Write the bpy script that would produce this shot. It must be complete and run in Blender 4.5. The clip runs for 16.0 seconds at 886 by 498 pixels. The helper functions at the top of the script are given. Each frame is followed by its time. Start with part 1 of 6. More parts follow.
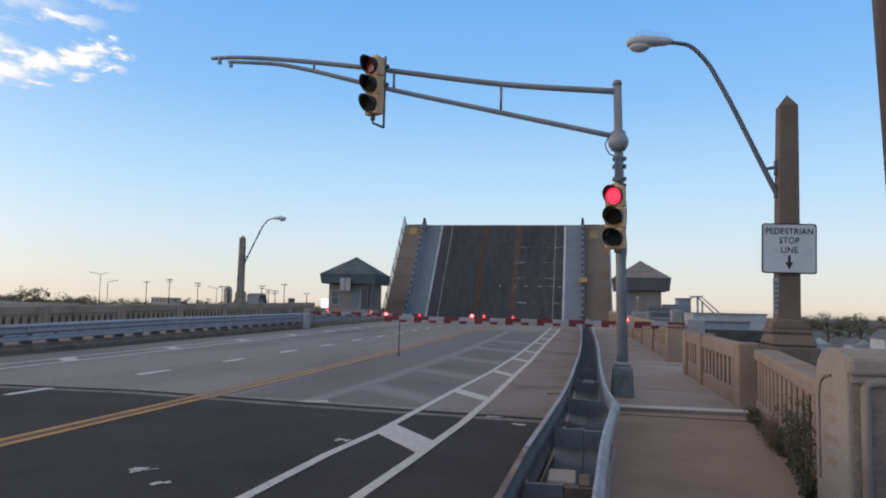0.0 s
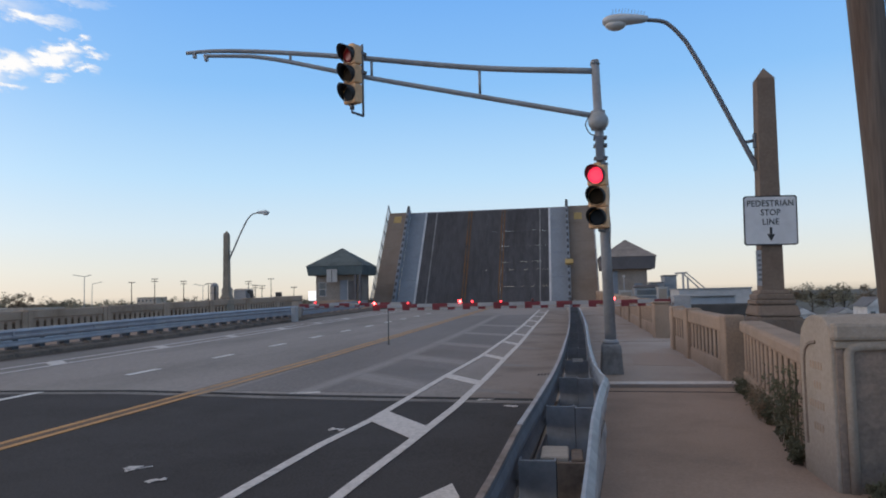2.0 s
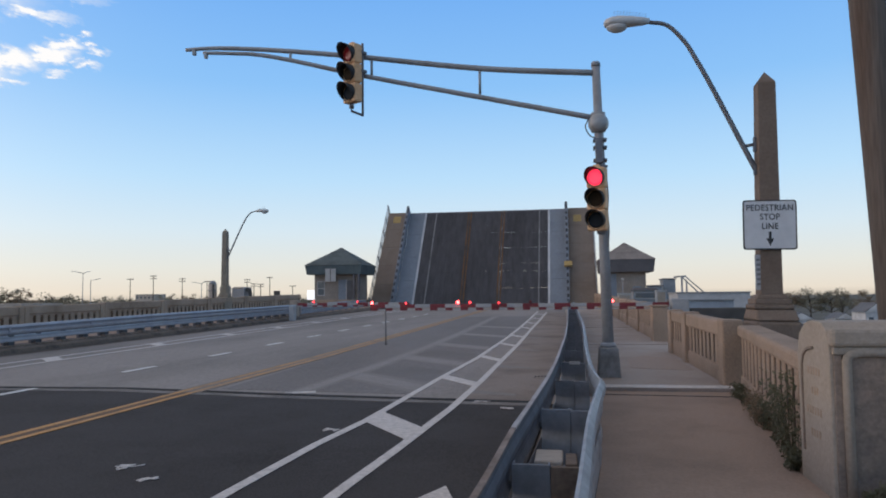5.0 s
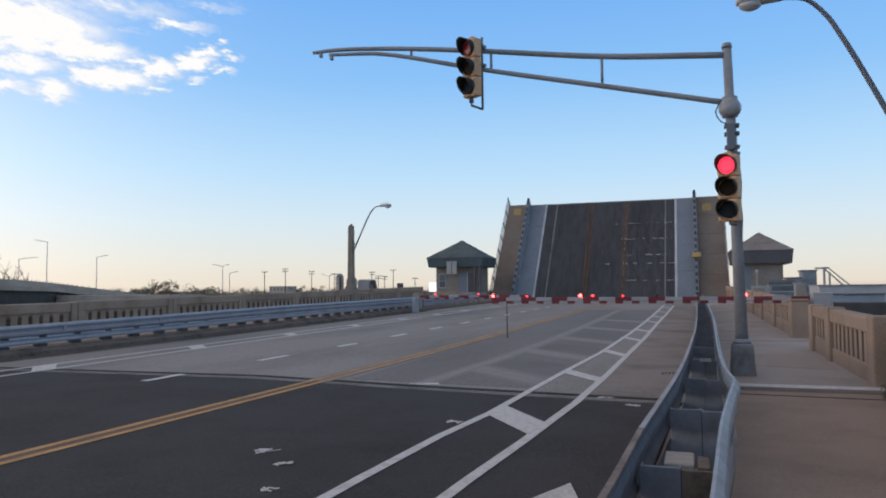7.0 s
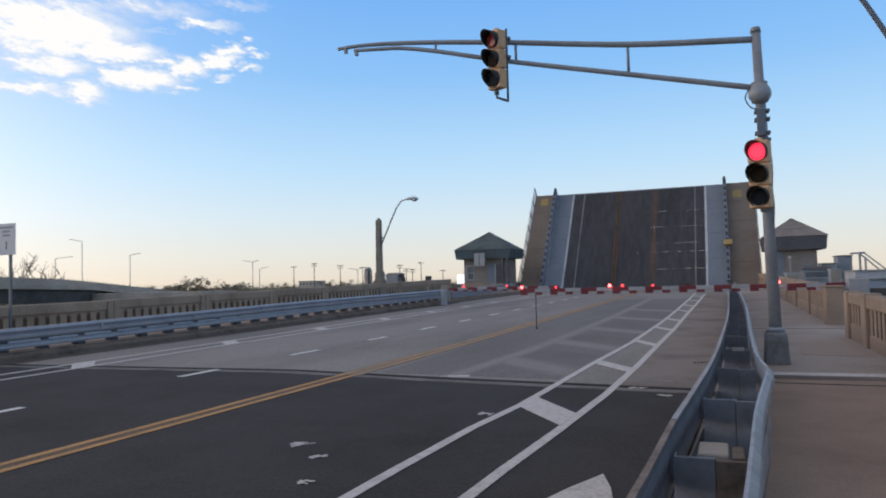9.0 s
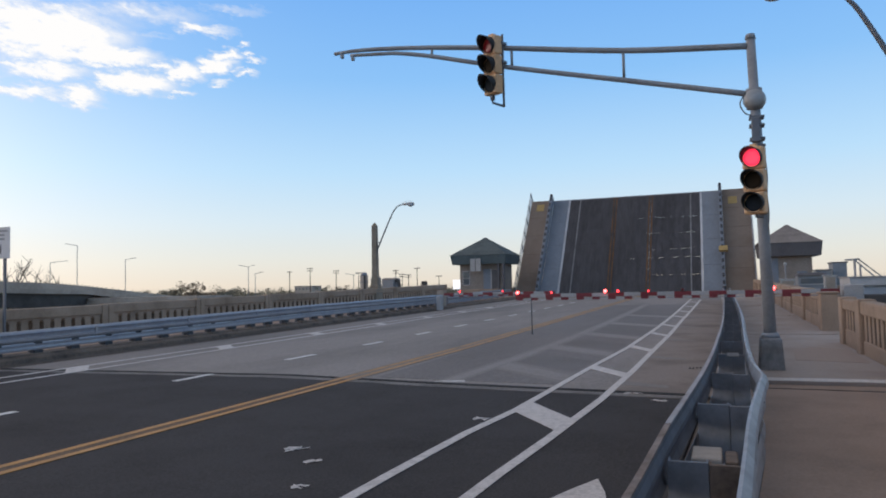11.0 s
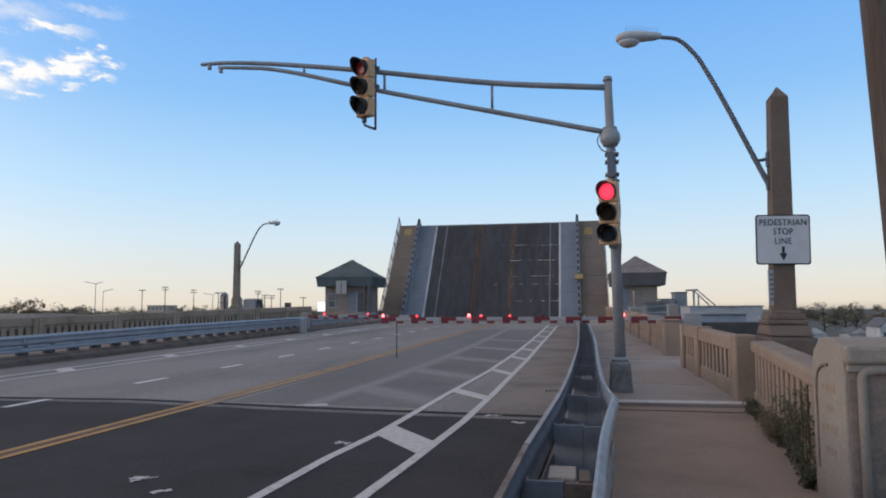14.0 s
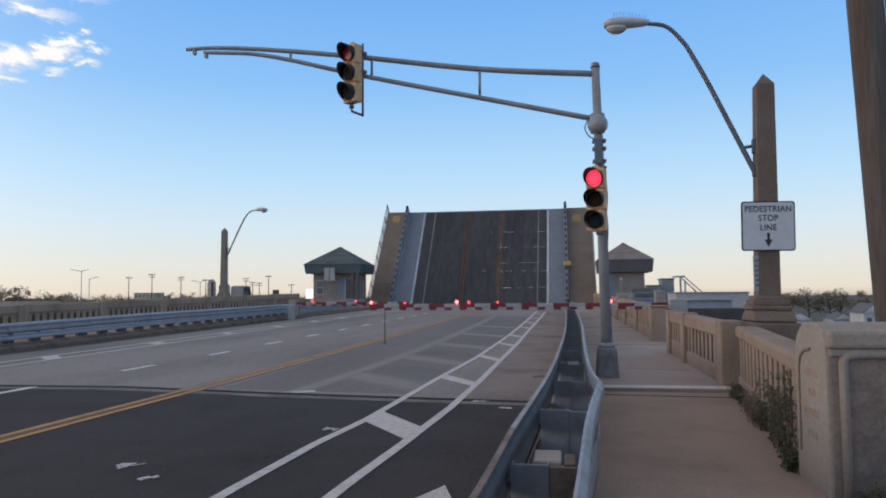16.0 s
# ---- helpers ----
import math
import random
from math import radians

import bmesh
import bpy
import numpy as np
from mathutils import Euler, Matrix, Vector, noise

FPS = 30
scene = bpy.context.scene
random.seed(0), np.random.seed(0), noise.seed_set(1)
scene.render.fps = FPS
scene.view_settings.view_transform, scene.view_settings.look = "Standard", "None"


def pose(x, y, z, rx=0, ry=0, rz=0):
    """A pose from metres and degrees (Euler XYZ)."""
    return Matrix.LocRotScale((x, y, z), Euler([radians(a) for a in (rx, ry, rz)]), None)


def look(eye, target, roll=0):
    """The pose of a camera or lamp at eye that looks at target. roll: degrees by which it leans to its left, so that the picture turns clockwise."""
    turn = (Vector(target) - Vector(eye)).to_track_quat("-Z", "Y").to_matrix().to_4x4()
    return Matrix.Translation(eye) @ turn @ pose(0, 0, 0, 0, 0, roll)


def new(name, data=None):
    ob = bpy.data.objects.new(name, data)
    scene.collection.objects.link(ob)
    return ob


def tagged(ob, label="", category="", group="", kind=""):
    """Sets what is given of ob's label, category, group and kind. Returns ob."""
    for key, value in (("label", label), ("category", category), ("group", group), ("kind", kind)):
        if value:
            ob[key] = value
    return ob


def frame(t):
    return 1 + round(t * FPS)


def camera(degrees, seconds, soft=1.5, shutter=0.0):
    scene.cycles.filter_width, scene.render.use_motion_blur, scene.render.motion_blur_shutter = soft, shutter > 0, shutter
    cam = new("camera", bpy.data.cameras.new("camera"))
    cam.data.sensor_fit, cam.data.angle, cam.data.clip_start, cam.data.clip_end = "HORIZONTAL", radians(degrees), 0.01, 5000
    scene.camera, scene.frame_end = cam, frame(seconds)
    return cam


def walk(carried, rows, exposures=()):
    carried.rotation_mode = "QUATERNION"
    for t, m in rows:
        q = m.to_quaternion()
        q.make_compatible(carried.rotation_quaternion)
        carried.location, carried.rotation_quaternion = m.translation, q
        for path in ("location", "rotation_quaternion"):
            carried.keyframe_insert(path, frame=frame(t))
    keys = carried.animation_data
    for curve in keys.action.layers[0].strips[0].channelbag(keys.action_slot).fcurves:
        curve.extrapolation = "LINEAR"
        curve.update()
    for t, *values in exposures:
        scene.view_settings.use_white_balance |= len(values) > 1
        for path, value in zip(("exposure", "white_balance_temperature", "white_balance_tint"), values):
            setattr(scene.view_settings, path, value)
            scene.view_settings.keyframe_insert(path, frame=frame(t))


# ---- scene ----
cam = camera(62.9, 16.0, soft=1.9, shutter=0.5)
EYE = (0.0, 0.0, 1.65)
# seconds, yaw, pitch, roll, and the small sway of the eye in metres: a hand-held camera that turns where it stands
TURNS = [
    (0.0, 10.55, 4.73, -1.26, -0.009, -0.005, 0.002),
    (0.5, 10.38, 5.43, -1.20, -0.009, 0.009, 0.009),
    (1.0, 10.07, 5.51, -0.60, -0.012, -0.009, -0.002),
    (1.5, 10.06, 4.14, 0.47, -0.006, -0.023, -0.019),
    (2.0, 9.60, 3.72, 1.28, -0.003, -0.021, -0.019),
    (2.5, 9.50, 3.43, 0.91, 0.005, -0.024, -0.021),
    (3.0, 9.27, 3.10, 0.91, 0.007, -0.017, -0.021),
    (5.5, 9.73, 3.91, 0.34, 0.013, 0.032, -0.014),
    (6.0, 13.45, 3.85, 0.13, 0.004, 0.027, 0.004),
    (6.5, 16.83, 3.87, 0.11, -0.002, 0.021, 0.004),
    (7.0, 19.00, 3.24, 0.47, -0.001, 0.030, 0.006),
    (7.5, 19.44, 3.17, 0.28, -0.008, 0.020, 0.006),
    (8.0, 19.31, 3.08, 0.64, -0.004, 0.016, 0.010),
    (8.5, 20.12, 2.85, 1.03, -0.002, -0.001, 0.011),
    (9.0, 21.21, 2.65, 1.43, -0.001, -0.014, 0.022),
    (9.2, 21.58, 2.77, 1.91, -0.002, 0.010, 0.011),
    (11.3, 20.49, 3.23, 0.90, 0.009, -0.012, 0.011),
    (11.5, 18.24, 3.90, 0.37, 0.003, -0.001, 0.011),
    (12.0, 12.71, 4.77, 0.25, 0.002, 0.014, -0.003),
    (12.5, 10.30, 5.17, 0.66, 0.000, -0.001, 0.001),
    (13.0, 9.23, 5.50, 0.52, 0.001, -0.004, 0.004),
    (13.5, 9.76, 4.98, 0.45, -0.004, -0.007, 0.003),
    (14.0, 10.31, 4.75, 0.30, -0.004, -0.006, 0.001),
    (14.5, 10.04, 4.44, -0.06, 0.000, -0.008, -0.001),
    (15.0, 9.98, 4.29, 0.33, 0.001, -0.008, -0.005),
    (15.5, 9.83, 4.01, 0.71, 0.008, -0.008, -0.007),
    (16.0, 9.40, 3.71, 0.42, 0.010, -0.009, -0.005),
]
walk(cam, [(t, pose(EYE[0] + sx, EYE[1] + sy, EYE[2] + sz, 90 + pitch, roll, yaw)) for t, yaw, pitch, roll, sx, sy, sz in TURNS])

# ---- sky and light ----
SUN_AZ, SUN_EL = 258.0, 4.0            # degrees clockwise from +y, and above the horizon


def build_world():
    world = bpy.data.worlds.new("dusk_sky")
    scene.world = world
    world.use_nodes = True
    nt = world.node_tree
    N, L = nt.nodes, nt.links
    N.clear()

    def node(kind, **kw):
        n = N.new(kind)
        for k, v in kw.items():
            if k == "op":
                n.operation = v
            elif k == "blend":
                n.blend_type = v
        return n

    def maths(op, a, b=None, clamp=False):
        n = node("ShaderNodeMath", op=op)
        n.use_clamp = clamp
        for i, v in enumerate((a, b)):
            if v is None:
                continue
            if isinstance(v, (int, float)):
                n.inputs[i].default_value = v
            else:
                L.new(v, n.inputs[i])
        return n.outputs[0]

    coord = node("ShaderNodeTexCoord")
    split = node("ShaderNodeSeparateXYZ")
    L.new(coord.outputs["Generated"], split.inputs[0])
    dx, dy, dz = split.outputs
    ramp = node("ShaderNodeValToRGB")
    stops = [(0.0, (0.10, 0.095, 0.09)), (0.497, (0.17, 0.16, 0.15)), (0.501, (0.88, 0.78, 0.65)), (0.520, (0.83, 0.84, 0.79)),
             (0.545, (0.71, 0.85, 0.95)), (0.58, (0.52, 0.78, 1.03)), (0.64, (0.275, 0.575, 1.0)), (0.70, (0.18, 0.455, 0.96)), (0.78, (0.27, 0.41, 0.65)), (0.88, (0.42, 0.42, 0.44)), (1.0, (0.47, 0.43, 0.41))]
    while len(ramp.color_ramp.elements) < len(stops):
        ramp.color_ramp.elements.new(0.5)
    for e, (p, c) in zip(ramp.color_ramp.elements, stops):
        e.position, e.color = p, (*c, 1)
    L.new(maths("ADD", maths("MULTIPLY", dz, 0.5), 0.5), ramp.inputs[0])
    sky = node("ShaderNodeTexSky")
    sky.sky_type = "NISHITA"
    sky.sun_disc = False
    sky.sun_elevation, sky.sun_rotation = radians(SUN_EL), radians(SUN_AZ)
    sky.altitude, sky.dust_density = 10, 1.2
    nish = node("ShaderNodeMixRGB", blend="MULTIPLY")
    nish.inputs[0].default_value = 1
    nish.inputs[2].default_value = (0.10, 0.10, 0.10, 1)
    L.new(sky.outputs[0], nish.inputs[1])
    both = node("ShaderNodeMixRGB")
    both.inputs[0].default_value = 0.88
    L.new(nish.outputs[0], both.inputs[1])
    L.new(ramp.outputs[0], both.inputs[2])

    # the sunset's warm glow, behind the left shoulder
    sd = (math.sin(radians(SUN_AZ)) * math.cos(radians(SUN_EL)), math.cos(radians(SUN_AZ)) * math.cos(radians(SUN_EL)), math.sin(radians(SUN_EL)))
    toward = maths("ADD", maths("ADD", maths("MULTIPLY", dx, sd[0]), maths("MULTIPLY", dy, sd[1])), maths("MULTIPLY", dz, sd[2]))
    near = maths("POWER", maths("MAXIMUM", toward, 0.0), 4.6)
    above = maths("MULTIPLY", maths("ADD", dz, 0.02), 40.0, True)
    glowing = node("ShaderNodeMixRGB", blend="ADD")
    glowing.inputs[2].default_value = (1.5, 1.07, 0.75, 1)
    L.new(maths("MULTIPLY", near, above), glowing.inputs[0])
    L.new(both.outputs[0], glowing.inputs[1])

    # clouds: torn puffs and streaks by two sizes of noise
    az = maths("ARCTAN2", dx, dy)
    el = maths("ARCSINE", dz)
    layer = node("ShaderNodeCombineXYZ")
    L.new(az, layer.inputs[0])
    L.new(maths("ADD", maths("MULTIPLY", el, 2.3), maths("MULTIPLY", az, 0.25)), layer.inputs[1])

    def fbm(scale, detail, rough, dist, off):
        m = node("ShaderNodeMapping")
        m.inputs["Location"].default_value = off
        L.new(layer.outputs[0], m.inputs["Vector"])
        n = node("ShaderNodeTexNoise")
        n.inputs["Scale"].default_value = scale
        n.inputs["Detail"].default_value = detail
        n.inputs["Roughness"].default_value = rough
        n.inputs["Distortion"].default_value = dist
        L.new(m.outputs[0], n.inputs["Vector"])
        return n.outputs["Fac"]

    big, small = fbm(13.0, 5, 0.55, 0.2, (0.62, 0.1, 0)), fbm(38.0, 7, 0.62, 0.3, (2.0, 1.0, 0))
    wob = fbm(26.0, 5, 0.6, 0.0, (5.0, 3.0, 0))
    fine = fbm(60.0, 6, 0.65, 0.4, (9.0, 4.0, 0))
    azw = maths("ADD", maths("ADD", az, maths("MULTIPLY", maths("SUBTRACT", big, 0.5), 0.04)), maths("MULTIPLY", maths("SUBTRACT", small, 0.5), 0.055))
    elw = maths("ADD", maths("ADD", el, maths("MULTIPLY", maths("SUBTRACT", wob, 0.5), 0.028)), maths("MULTIPLY", maths("SUBTRACT", fine, 0.5), 0.02))
    # each puff or streak: bearing, elevation, half width, half height in degrees, and weight
    PUFFS = ((-49.6, 18, 6.4, 2.27, 1.2), (-50.6, 19.4, 8.8, 1.22, 0.85), (-45.6, 17, 4.2, 1.05, 1.2), (-43.3, 20.1, 6.5, 1.05, 0.7), (-39.1, 19.4, 3.2, 0.53, 0.9),
             (-36.8, 20.9, 4.2, 0.53, 0.55), (-44.1, 18.6, 4.1, 0.35, 0.6), (-36.3, 18.5, 0.7, 0.35, 1), (-37.5, 17.7, 1.2, 0.53, 1.05), (-38.5, 16.9, 1.9, 0.7, 1.15),
             (-35.6, 17.5, 1.4, 0.35, 0.85), (-36, 16.4, 1.4, 0.35, 0.9), (-37.9, 15.7, 1.3, 0.35, 0.8), (-40.8, 16.3, 2.2, 0.88, 1.1), (-43.9, 15.3, 3.3, 1.05, 1.15),
             (-41, 14.8, 1.4, 0.35, 0.95), (-49.8, 15.6, 4.3, 0.88, 1), (-47.5, 14, 1.9, 0.88, 1.05), (-51, 14, 4.1, 0.7, 0.9),
             (-70.0, 24.0, 14.0, 6.0, 0.9))
    total = None
    for a, e, sa, se, w in PUFFS:
        u = maths("DIVIDE", maths("SUBTRACT", azw, radians(a)), radians(sa))
        v = maths("DIVIDE", maths("SUBTRACT", elw, radians(e)), radians(se))
        d = maths("ADD", maths("MULTIPLY", u, u), maths("MULTIPLY", v, v))
        g = maths("MULTIPLY", maths("POWER", 2.718, maths("MULTIPLY", d, -1.0)), w)
        total = g if total is None else maths("MAXIMUM", total, g)
    dens = maths("MULTIPLY", maths("SUBTRACT", maths("MULTIPLY", total, maths("ADD", 0.35, maths("MULTIPLY", small, 1.35))), 0.34), 1.7, True)
    tone = node("ShaderNodeMixRGB")
    tone.inputs[1].default_value = (0.70, 0.75, 0.86, 1)
    tone.inputs[2].default_value = (0.97, 0.952, 0.935, 1)
    L.new(maths("MULTIPLY", maths("SUBTRACT", dens, 0.35), 1.8, True), tone.inputs[0])
    clouds = node("ShaderNodeMixRGB")
    L.new(maths("MULTIPLY", dens, 0.97), clouds.inputs[0])
    L.new(glowing.outputs[0], clouds.inputs[1])
    L.new(tone.outputs[0], clouds.inputs[2])
    bg = node("ShaderNodeBackground")
    bg.inputs[1].default_value = 1.05
    L.new(clouds.outputs[0], bg.inputs[0])
    out = node("ShaderNodeOutputWorld")
    L.new(bg.outputs[0], out.inputs[0])


build_world()
sun = new("sun", bpy.data.lights.new("sun", "SUN"))
sun.data.energy, sun.data.angle, sun.data.color = 0.30, radians(30), (1.0, 0.82, 0.64)
_d = Vector((math.sin(radians(SUN_AZ)) * math.cos(radians(SUN_EL + 8)), math.cos(radians(SUN_AZ)) * math.cos(radians(SUN_EL + 8)), math.sin(radians(SUN_EL + 8))))
sun.matrix_world = look(_d * 50, (0, 0, 0))

# ---- materials ----
def surface(name, base, rough=0.8, metal=0.0, var=0.25, grain=18.0, stain=0.7, stain_amt=0.35, stain_col=None, bump=0.15, spec=0.5, piece=0.0, stretch=(1, 1, 1)):
    """A worn surface: fine grain, large stains, relief, and a shade of its own for each piece."""
    m = bpy.data.materials.new(name)
    m.use_nodes = True
    nt = m.node_tree
    N, L = nt.nodes, nt.links
    b = N["Principled BSDF"]
    b.inputs["Roughness"].default_value = rough
    b.inputs["Metallic"].default_value = metal
    b.inputs["Specular IOR Level"].default_value = spec
    geo = N.new("ShaderNodeNewGeometry")
    mp = N.new("ShaderNodeMapping")
    mp.inputs["Scale"].default_value = stretch
    L.new(geo.outputs["Position"], mp.inputs["Vector"])
    def noise_node(scale, detail, rough_n):
        n = N.new("ShaderNodeTexNoise")
        n.inputs["Scale"].default_value, n.inputs["Detail"].default_value, n.inputs["Roughness"].default_value = scale, detail, rough_n
        L.new(mp.outputs[0], n.inputs["Vector"])
        return n.outputs["Fac"]
    g, s = noise_node(grain, 5, 0.65), noise_node(stain, 6, 0.6)
    def ramp(src, lo, hi, a, c):
        r = N.new("ShaderNodeMapRange")
        r.inputs["From Min"].default_value, r.inputs["From Max"].default_value = lo, hi
        r.inputs["To Min"].default_value, r.inputs["To Max"].default_value = a, c
        L.new(src, r.inputs["Value"])
        return r.outputs[0]
    dark = stain_col or tuple(c * 0.55 for c in base)
    mix = N.new("ShaderNodeMixRGB")
    mix.inputs[1].default_value, mix.inputs[2].default_value = (*base, 1), (*dark, 1)
    L.new(ramp(s, 0.45, 0.72, 0.0, stain_amt * 1.6), mix.inputs[0])
    mul = N.new("ShaderNodeMixRGB")
    mul.blend_type = "MULTIPLY"
    mul.inputs[0].default_value = 1
    L.new(mix.outputs[0], mul.inputs[1])
    val = ramp(g, 0.3, 0.7, 1 - var, 1 + var)
    if piece:
        info = N.new("ShaderNodeObjectInfo")
        add = N.new("ShaderNodeMath")
        add.operation = "ADD"
        L.new(val, add.inputs[0])
        L.new(ramp(info.outputs["Random"], 0, 1, -piece, piece), add.inputs[1])
        val = add.outputs[0]
    comb = N.new("ShaderNodeCombineColor")
    for i in range(3):
        L.new(val, comb.inputs[i])
    L.new(comb.outputs[0], mul.inputs[2])
    L.new(mul.outputs[0], b.inputs["Base Color"])
    rr = ramp(s, 0.3, 0.7, max(0.05, rough - 0.1), min(1, rough + 0.1))
    L.new(rr, b.inputs["Roughness"])
    if bump:
        bp = N.new("ShaderNodeBump")
        bp.inputs["Strength"].default_value, bp.inputs["Distance"].default_value = bump, 0.02
        L.new(g, bp.inputs["Height"])
        L.new(bp.outputs[0], b.inputs["Normal"])
    return m


def glow(name, col, strength):
    m = bpy.data.materials.new(name)
    m.use_nodes = True
    b = m.node_tree.nodes["Principled BSDF"]
    b.inputs["Base Color"].default_value = (*[c * 0.5 for c in col], 1)
    b.inputs["Emission Color"].default_value = (*col, 1)
    b.inputs["Emission Strength"].default_value = strength
    b.inputs["Roughness"].default_value = 0.3
    return m


ASPHALT_NEW = surface("fresh_asphalt", (0.063, 0.0565, 0.0555), 0.95, spec=0.15, var=0.35, grain=40, stain=0.5, stain_amt=0.3, bump=0.3)
ASPHALT_OLD = surface("worn_grey_pavement", (0.265, 0.228, 0.206), 0.85, var=0.22, grain=25, stain=0.35, stain_amt=0.5, stain_col=(0.145, 0.137, 0.13), bump=0.2, stretch=(1, 0.25, 1))
SEAM = surface("joint_tar", (0.034, 0.032, 0.032), 0.9, spec=0.15, var=0.3, bump=0.2)
PAINT_W = surface("worn_white_road_paint", (0.62, 0.565, 0.53), 0.7, var=0.2, grain=30, stain=9.0, stain_amt=0.35, stain_col=(0.34, 0.315, 0.30), bump=0.1)
PAINT_GHOST = surface("faded_white_road_paint", (0.255, 0.225, 0.208), 0.8, var=0.25, grain=20, stain=1.5, stain_amt=0.6, stain_col=(0.255, 0.222, 0.202), bump=0.1)
PAINT_GHOST_EDGE = surface("worn_paint_margin", (0.215, 0.188, 0.174), 0.85, var=0.22, grain=25, stain=0.5, stain_amt=0.5, stain_col=(0.22, 0.195, 0.18), bump=0.2)
PATCH_DK = surface("unworn_pavement", (0.165, 0.144, 0.134), 0.85, var=0.22, grain=25, stain=0.5, stain_amt=0.4, stain_col=(0.16, 0.14, 0.13), bump=0.2)
LANE_DK = surface("oil_stained_lane", (0.182, 0.158, 0.148), 0.85, var=0.22, grain=25, stain=0.4, stain_amt=0.5, stain_col=(0.15, 0.133, 0.125), bump=0.2, stretch=(1, 0.25, 1))
JOINT_PALE = surface("joint_header_concrete", (0.185, 0.165, 0.152), 0.9, var=0.3, grain=12, stain=1.5, stain_amt=0.6, stain_col=(0.08, 0.075, 0.072), bump=0.2)
PAINT_OLDY = surface("ochre_stained_asphalt", (0.14, 0.082, 0.040), 0.85, var=0.35, grain=20, stain=1.2, stain_amt=0.5, stain_col=(0.07, 0.052, 0.04), bump=0.2)
PAINT_OLDY_WIDE = surface("ochre_stained_pavement", (0.215, 0.165, 0.125), 0.85, var=0.3, grain=16, stain=0.9, stain_amt=0.5, stain_col=(0.24, 0.205, 0.18), bump=0.2)
PAINT_Y_FAR = surface("dull_yellow_road_paint", (0.47, 0.235, 0.07), 0.75, var=0.3, grain=22, stain=1.6, stain_amt=0.6, stain_col=(0.22, 0.165, 0.12), bump=0.1)
PAINT_DASH = surface("fresh_white_road_paint", (0.74, 0.71, 0.68), 0.65, var=0.12, grain=30, stain=2.0, stain_amt=0.25, stain_col=(0.45, 0.43, 0.41), bump=0.1)
PAINT_Y = surface("worn_yellow_road_paint", (0.51, 0.245, 0.06), 0.7, var=0.2, grain=30, stain=2.0, stain_amt=0.4, stain_col=(0.22, 0.15, 0.08), bump=0.1)
CONCRETE = surface("tan_weathered_concrete", (0.320, 0.232, 0.172), 0.9, var=0.16, grain=30, stain=1.1, stain_amt=0.45, stain_col=(0.20, 0.15, 0.11), bump=0.25, piece=0.05)
CONC_PALE = surface("pale_weathered_concrete", (0.335, 0.283, 0.238), 0.9, var=0.14, grain=28, stain=1.4, stain_amt=0.4, stain_col=(0.27, 0.23, 0.18), bump=0.25)
CONC_DARK = surface("stained_shaded_concrete", (0.25, 0.192, 0.155), 0.9, var=0.2, grain=30, stain=2.2, stain_amt=0.65, stain_col=(0.11, 0.095, 0.085), bump=0.3)
# darker concrete that carries the shade inside the balustrade slots
REVEAL = surface("shaded_slot_concrete", (0.135, 0.105, 0.085), 0.95, var=0.25, grain=24, stain=1.6, stain_amt=0.5, stain_col=(0.08, 0.065, 0.055), bump=0.3)
BROWNSTONE = surface("brown_painted_concrete", (0.185, 0.138, 0.108), 0.85, var=0.15, grain=20, stain=1.2, stain_amt=0.4, stain_col=(0.135, 0.095, 0.072), bump=0.15)
SHOULDER = surface("brownish_shoulder_pavement", (0.248, 0.200, 0.172), 0.9, var=0.2, grain=25, stain=0.6, stain_amt=0.5, stain_col=(0.13, 0.105, 0.09), bump=0.2)
# the far obelisk's lit tone, put into a paler stone colour
PALESTONE = surface("lit_grey_tan_stone", (0.26, 0.225, 0.18), 0.9, var=0.15, grain=10, stain=1.0, stain_amt=0.4, bump=0.15)
WALK = surface("sidewalk_concrete", (0.345, 0.245, 0.188), 0.92, var=0.14, grain=35, stain=0.8, stain_amt=0.4, stain_col=(0.20, 0.155, 0.13), bump=0.2)
WALK_FAR = surface("bridge_sidewalk_concrete", (0.37, 0.31, 0.275), 0.92, var=0.14, grain=35, stain=0.7, stain_amt=0.45, stain_col=(0.24, 0.185, 0.155), bump=0.2)
WALK_STAIN = surface("reddish_sidewalk_stain", (0.352, 0.278, 0.237), 0.92, var=0.15, grain=30, stain=1.2, stain_amt=0.6, stain_col=(0.36, 0.30, 0.265), bump=0.2)
CURB = surface("dirty_concrete_curb", (0.150, 0.117, 0.094), 0.9, var=0.25, grain=14, stain=1.5, stain_amt=0.6, stain_col=(0.07, 0.06, 0.055), bump=0.3)
GALV = surface("galvanised_steel", (0.285, 0.28, 0.28), 0.5, metal=0.35, var=0.1, grain=12, stain=2.0, stain_amt=0.3, stain_col=(0.29, 0.28, 0.28), bump=0.05)
# the galvanised steel again, darkened to carry the shade inside the rail
GALV_IN = surface("shaded_galvanised_steel", (0.14, 0.14, 0.155), 0.7, metal=0.2, var=0.12, grain=12, stain=2.0, stain_amt=0.35, bump=0.05)
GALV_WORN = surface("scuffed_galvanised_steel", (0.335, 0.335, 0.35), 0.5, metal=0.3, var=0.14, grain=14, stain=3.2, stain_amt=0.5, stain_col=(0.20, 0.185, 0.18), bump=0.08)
GALV_LIP = surface("rust_tinged_rail_lip", (0.37, 0.335, 0.325), 0.6, metal=0.15, var=0.15, grain=12, stain=1.6, stain_amt=0.6, stain_col=(0.22, 0.165, 0.14), bump=0.08)
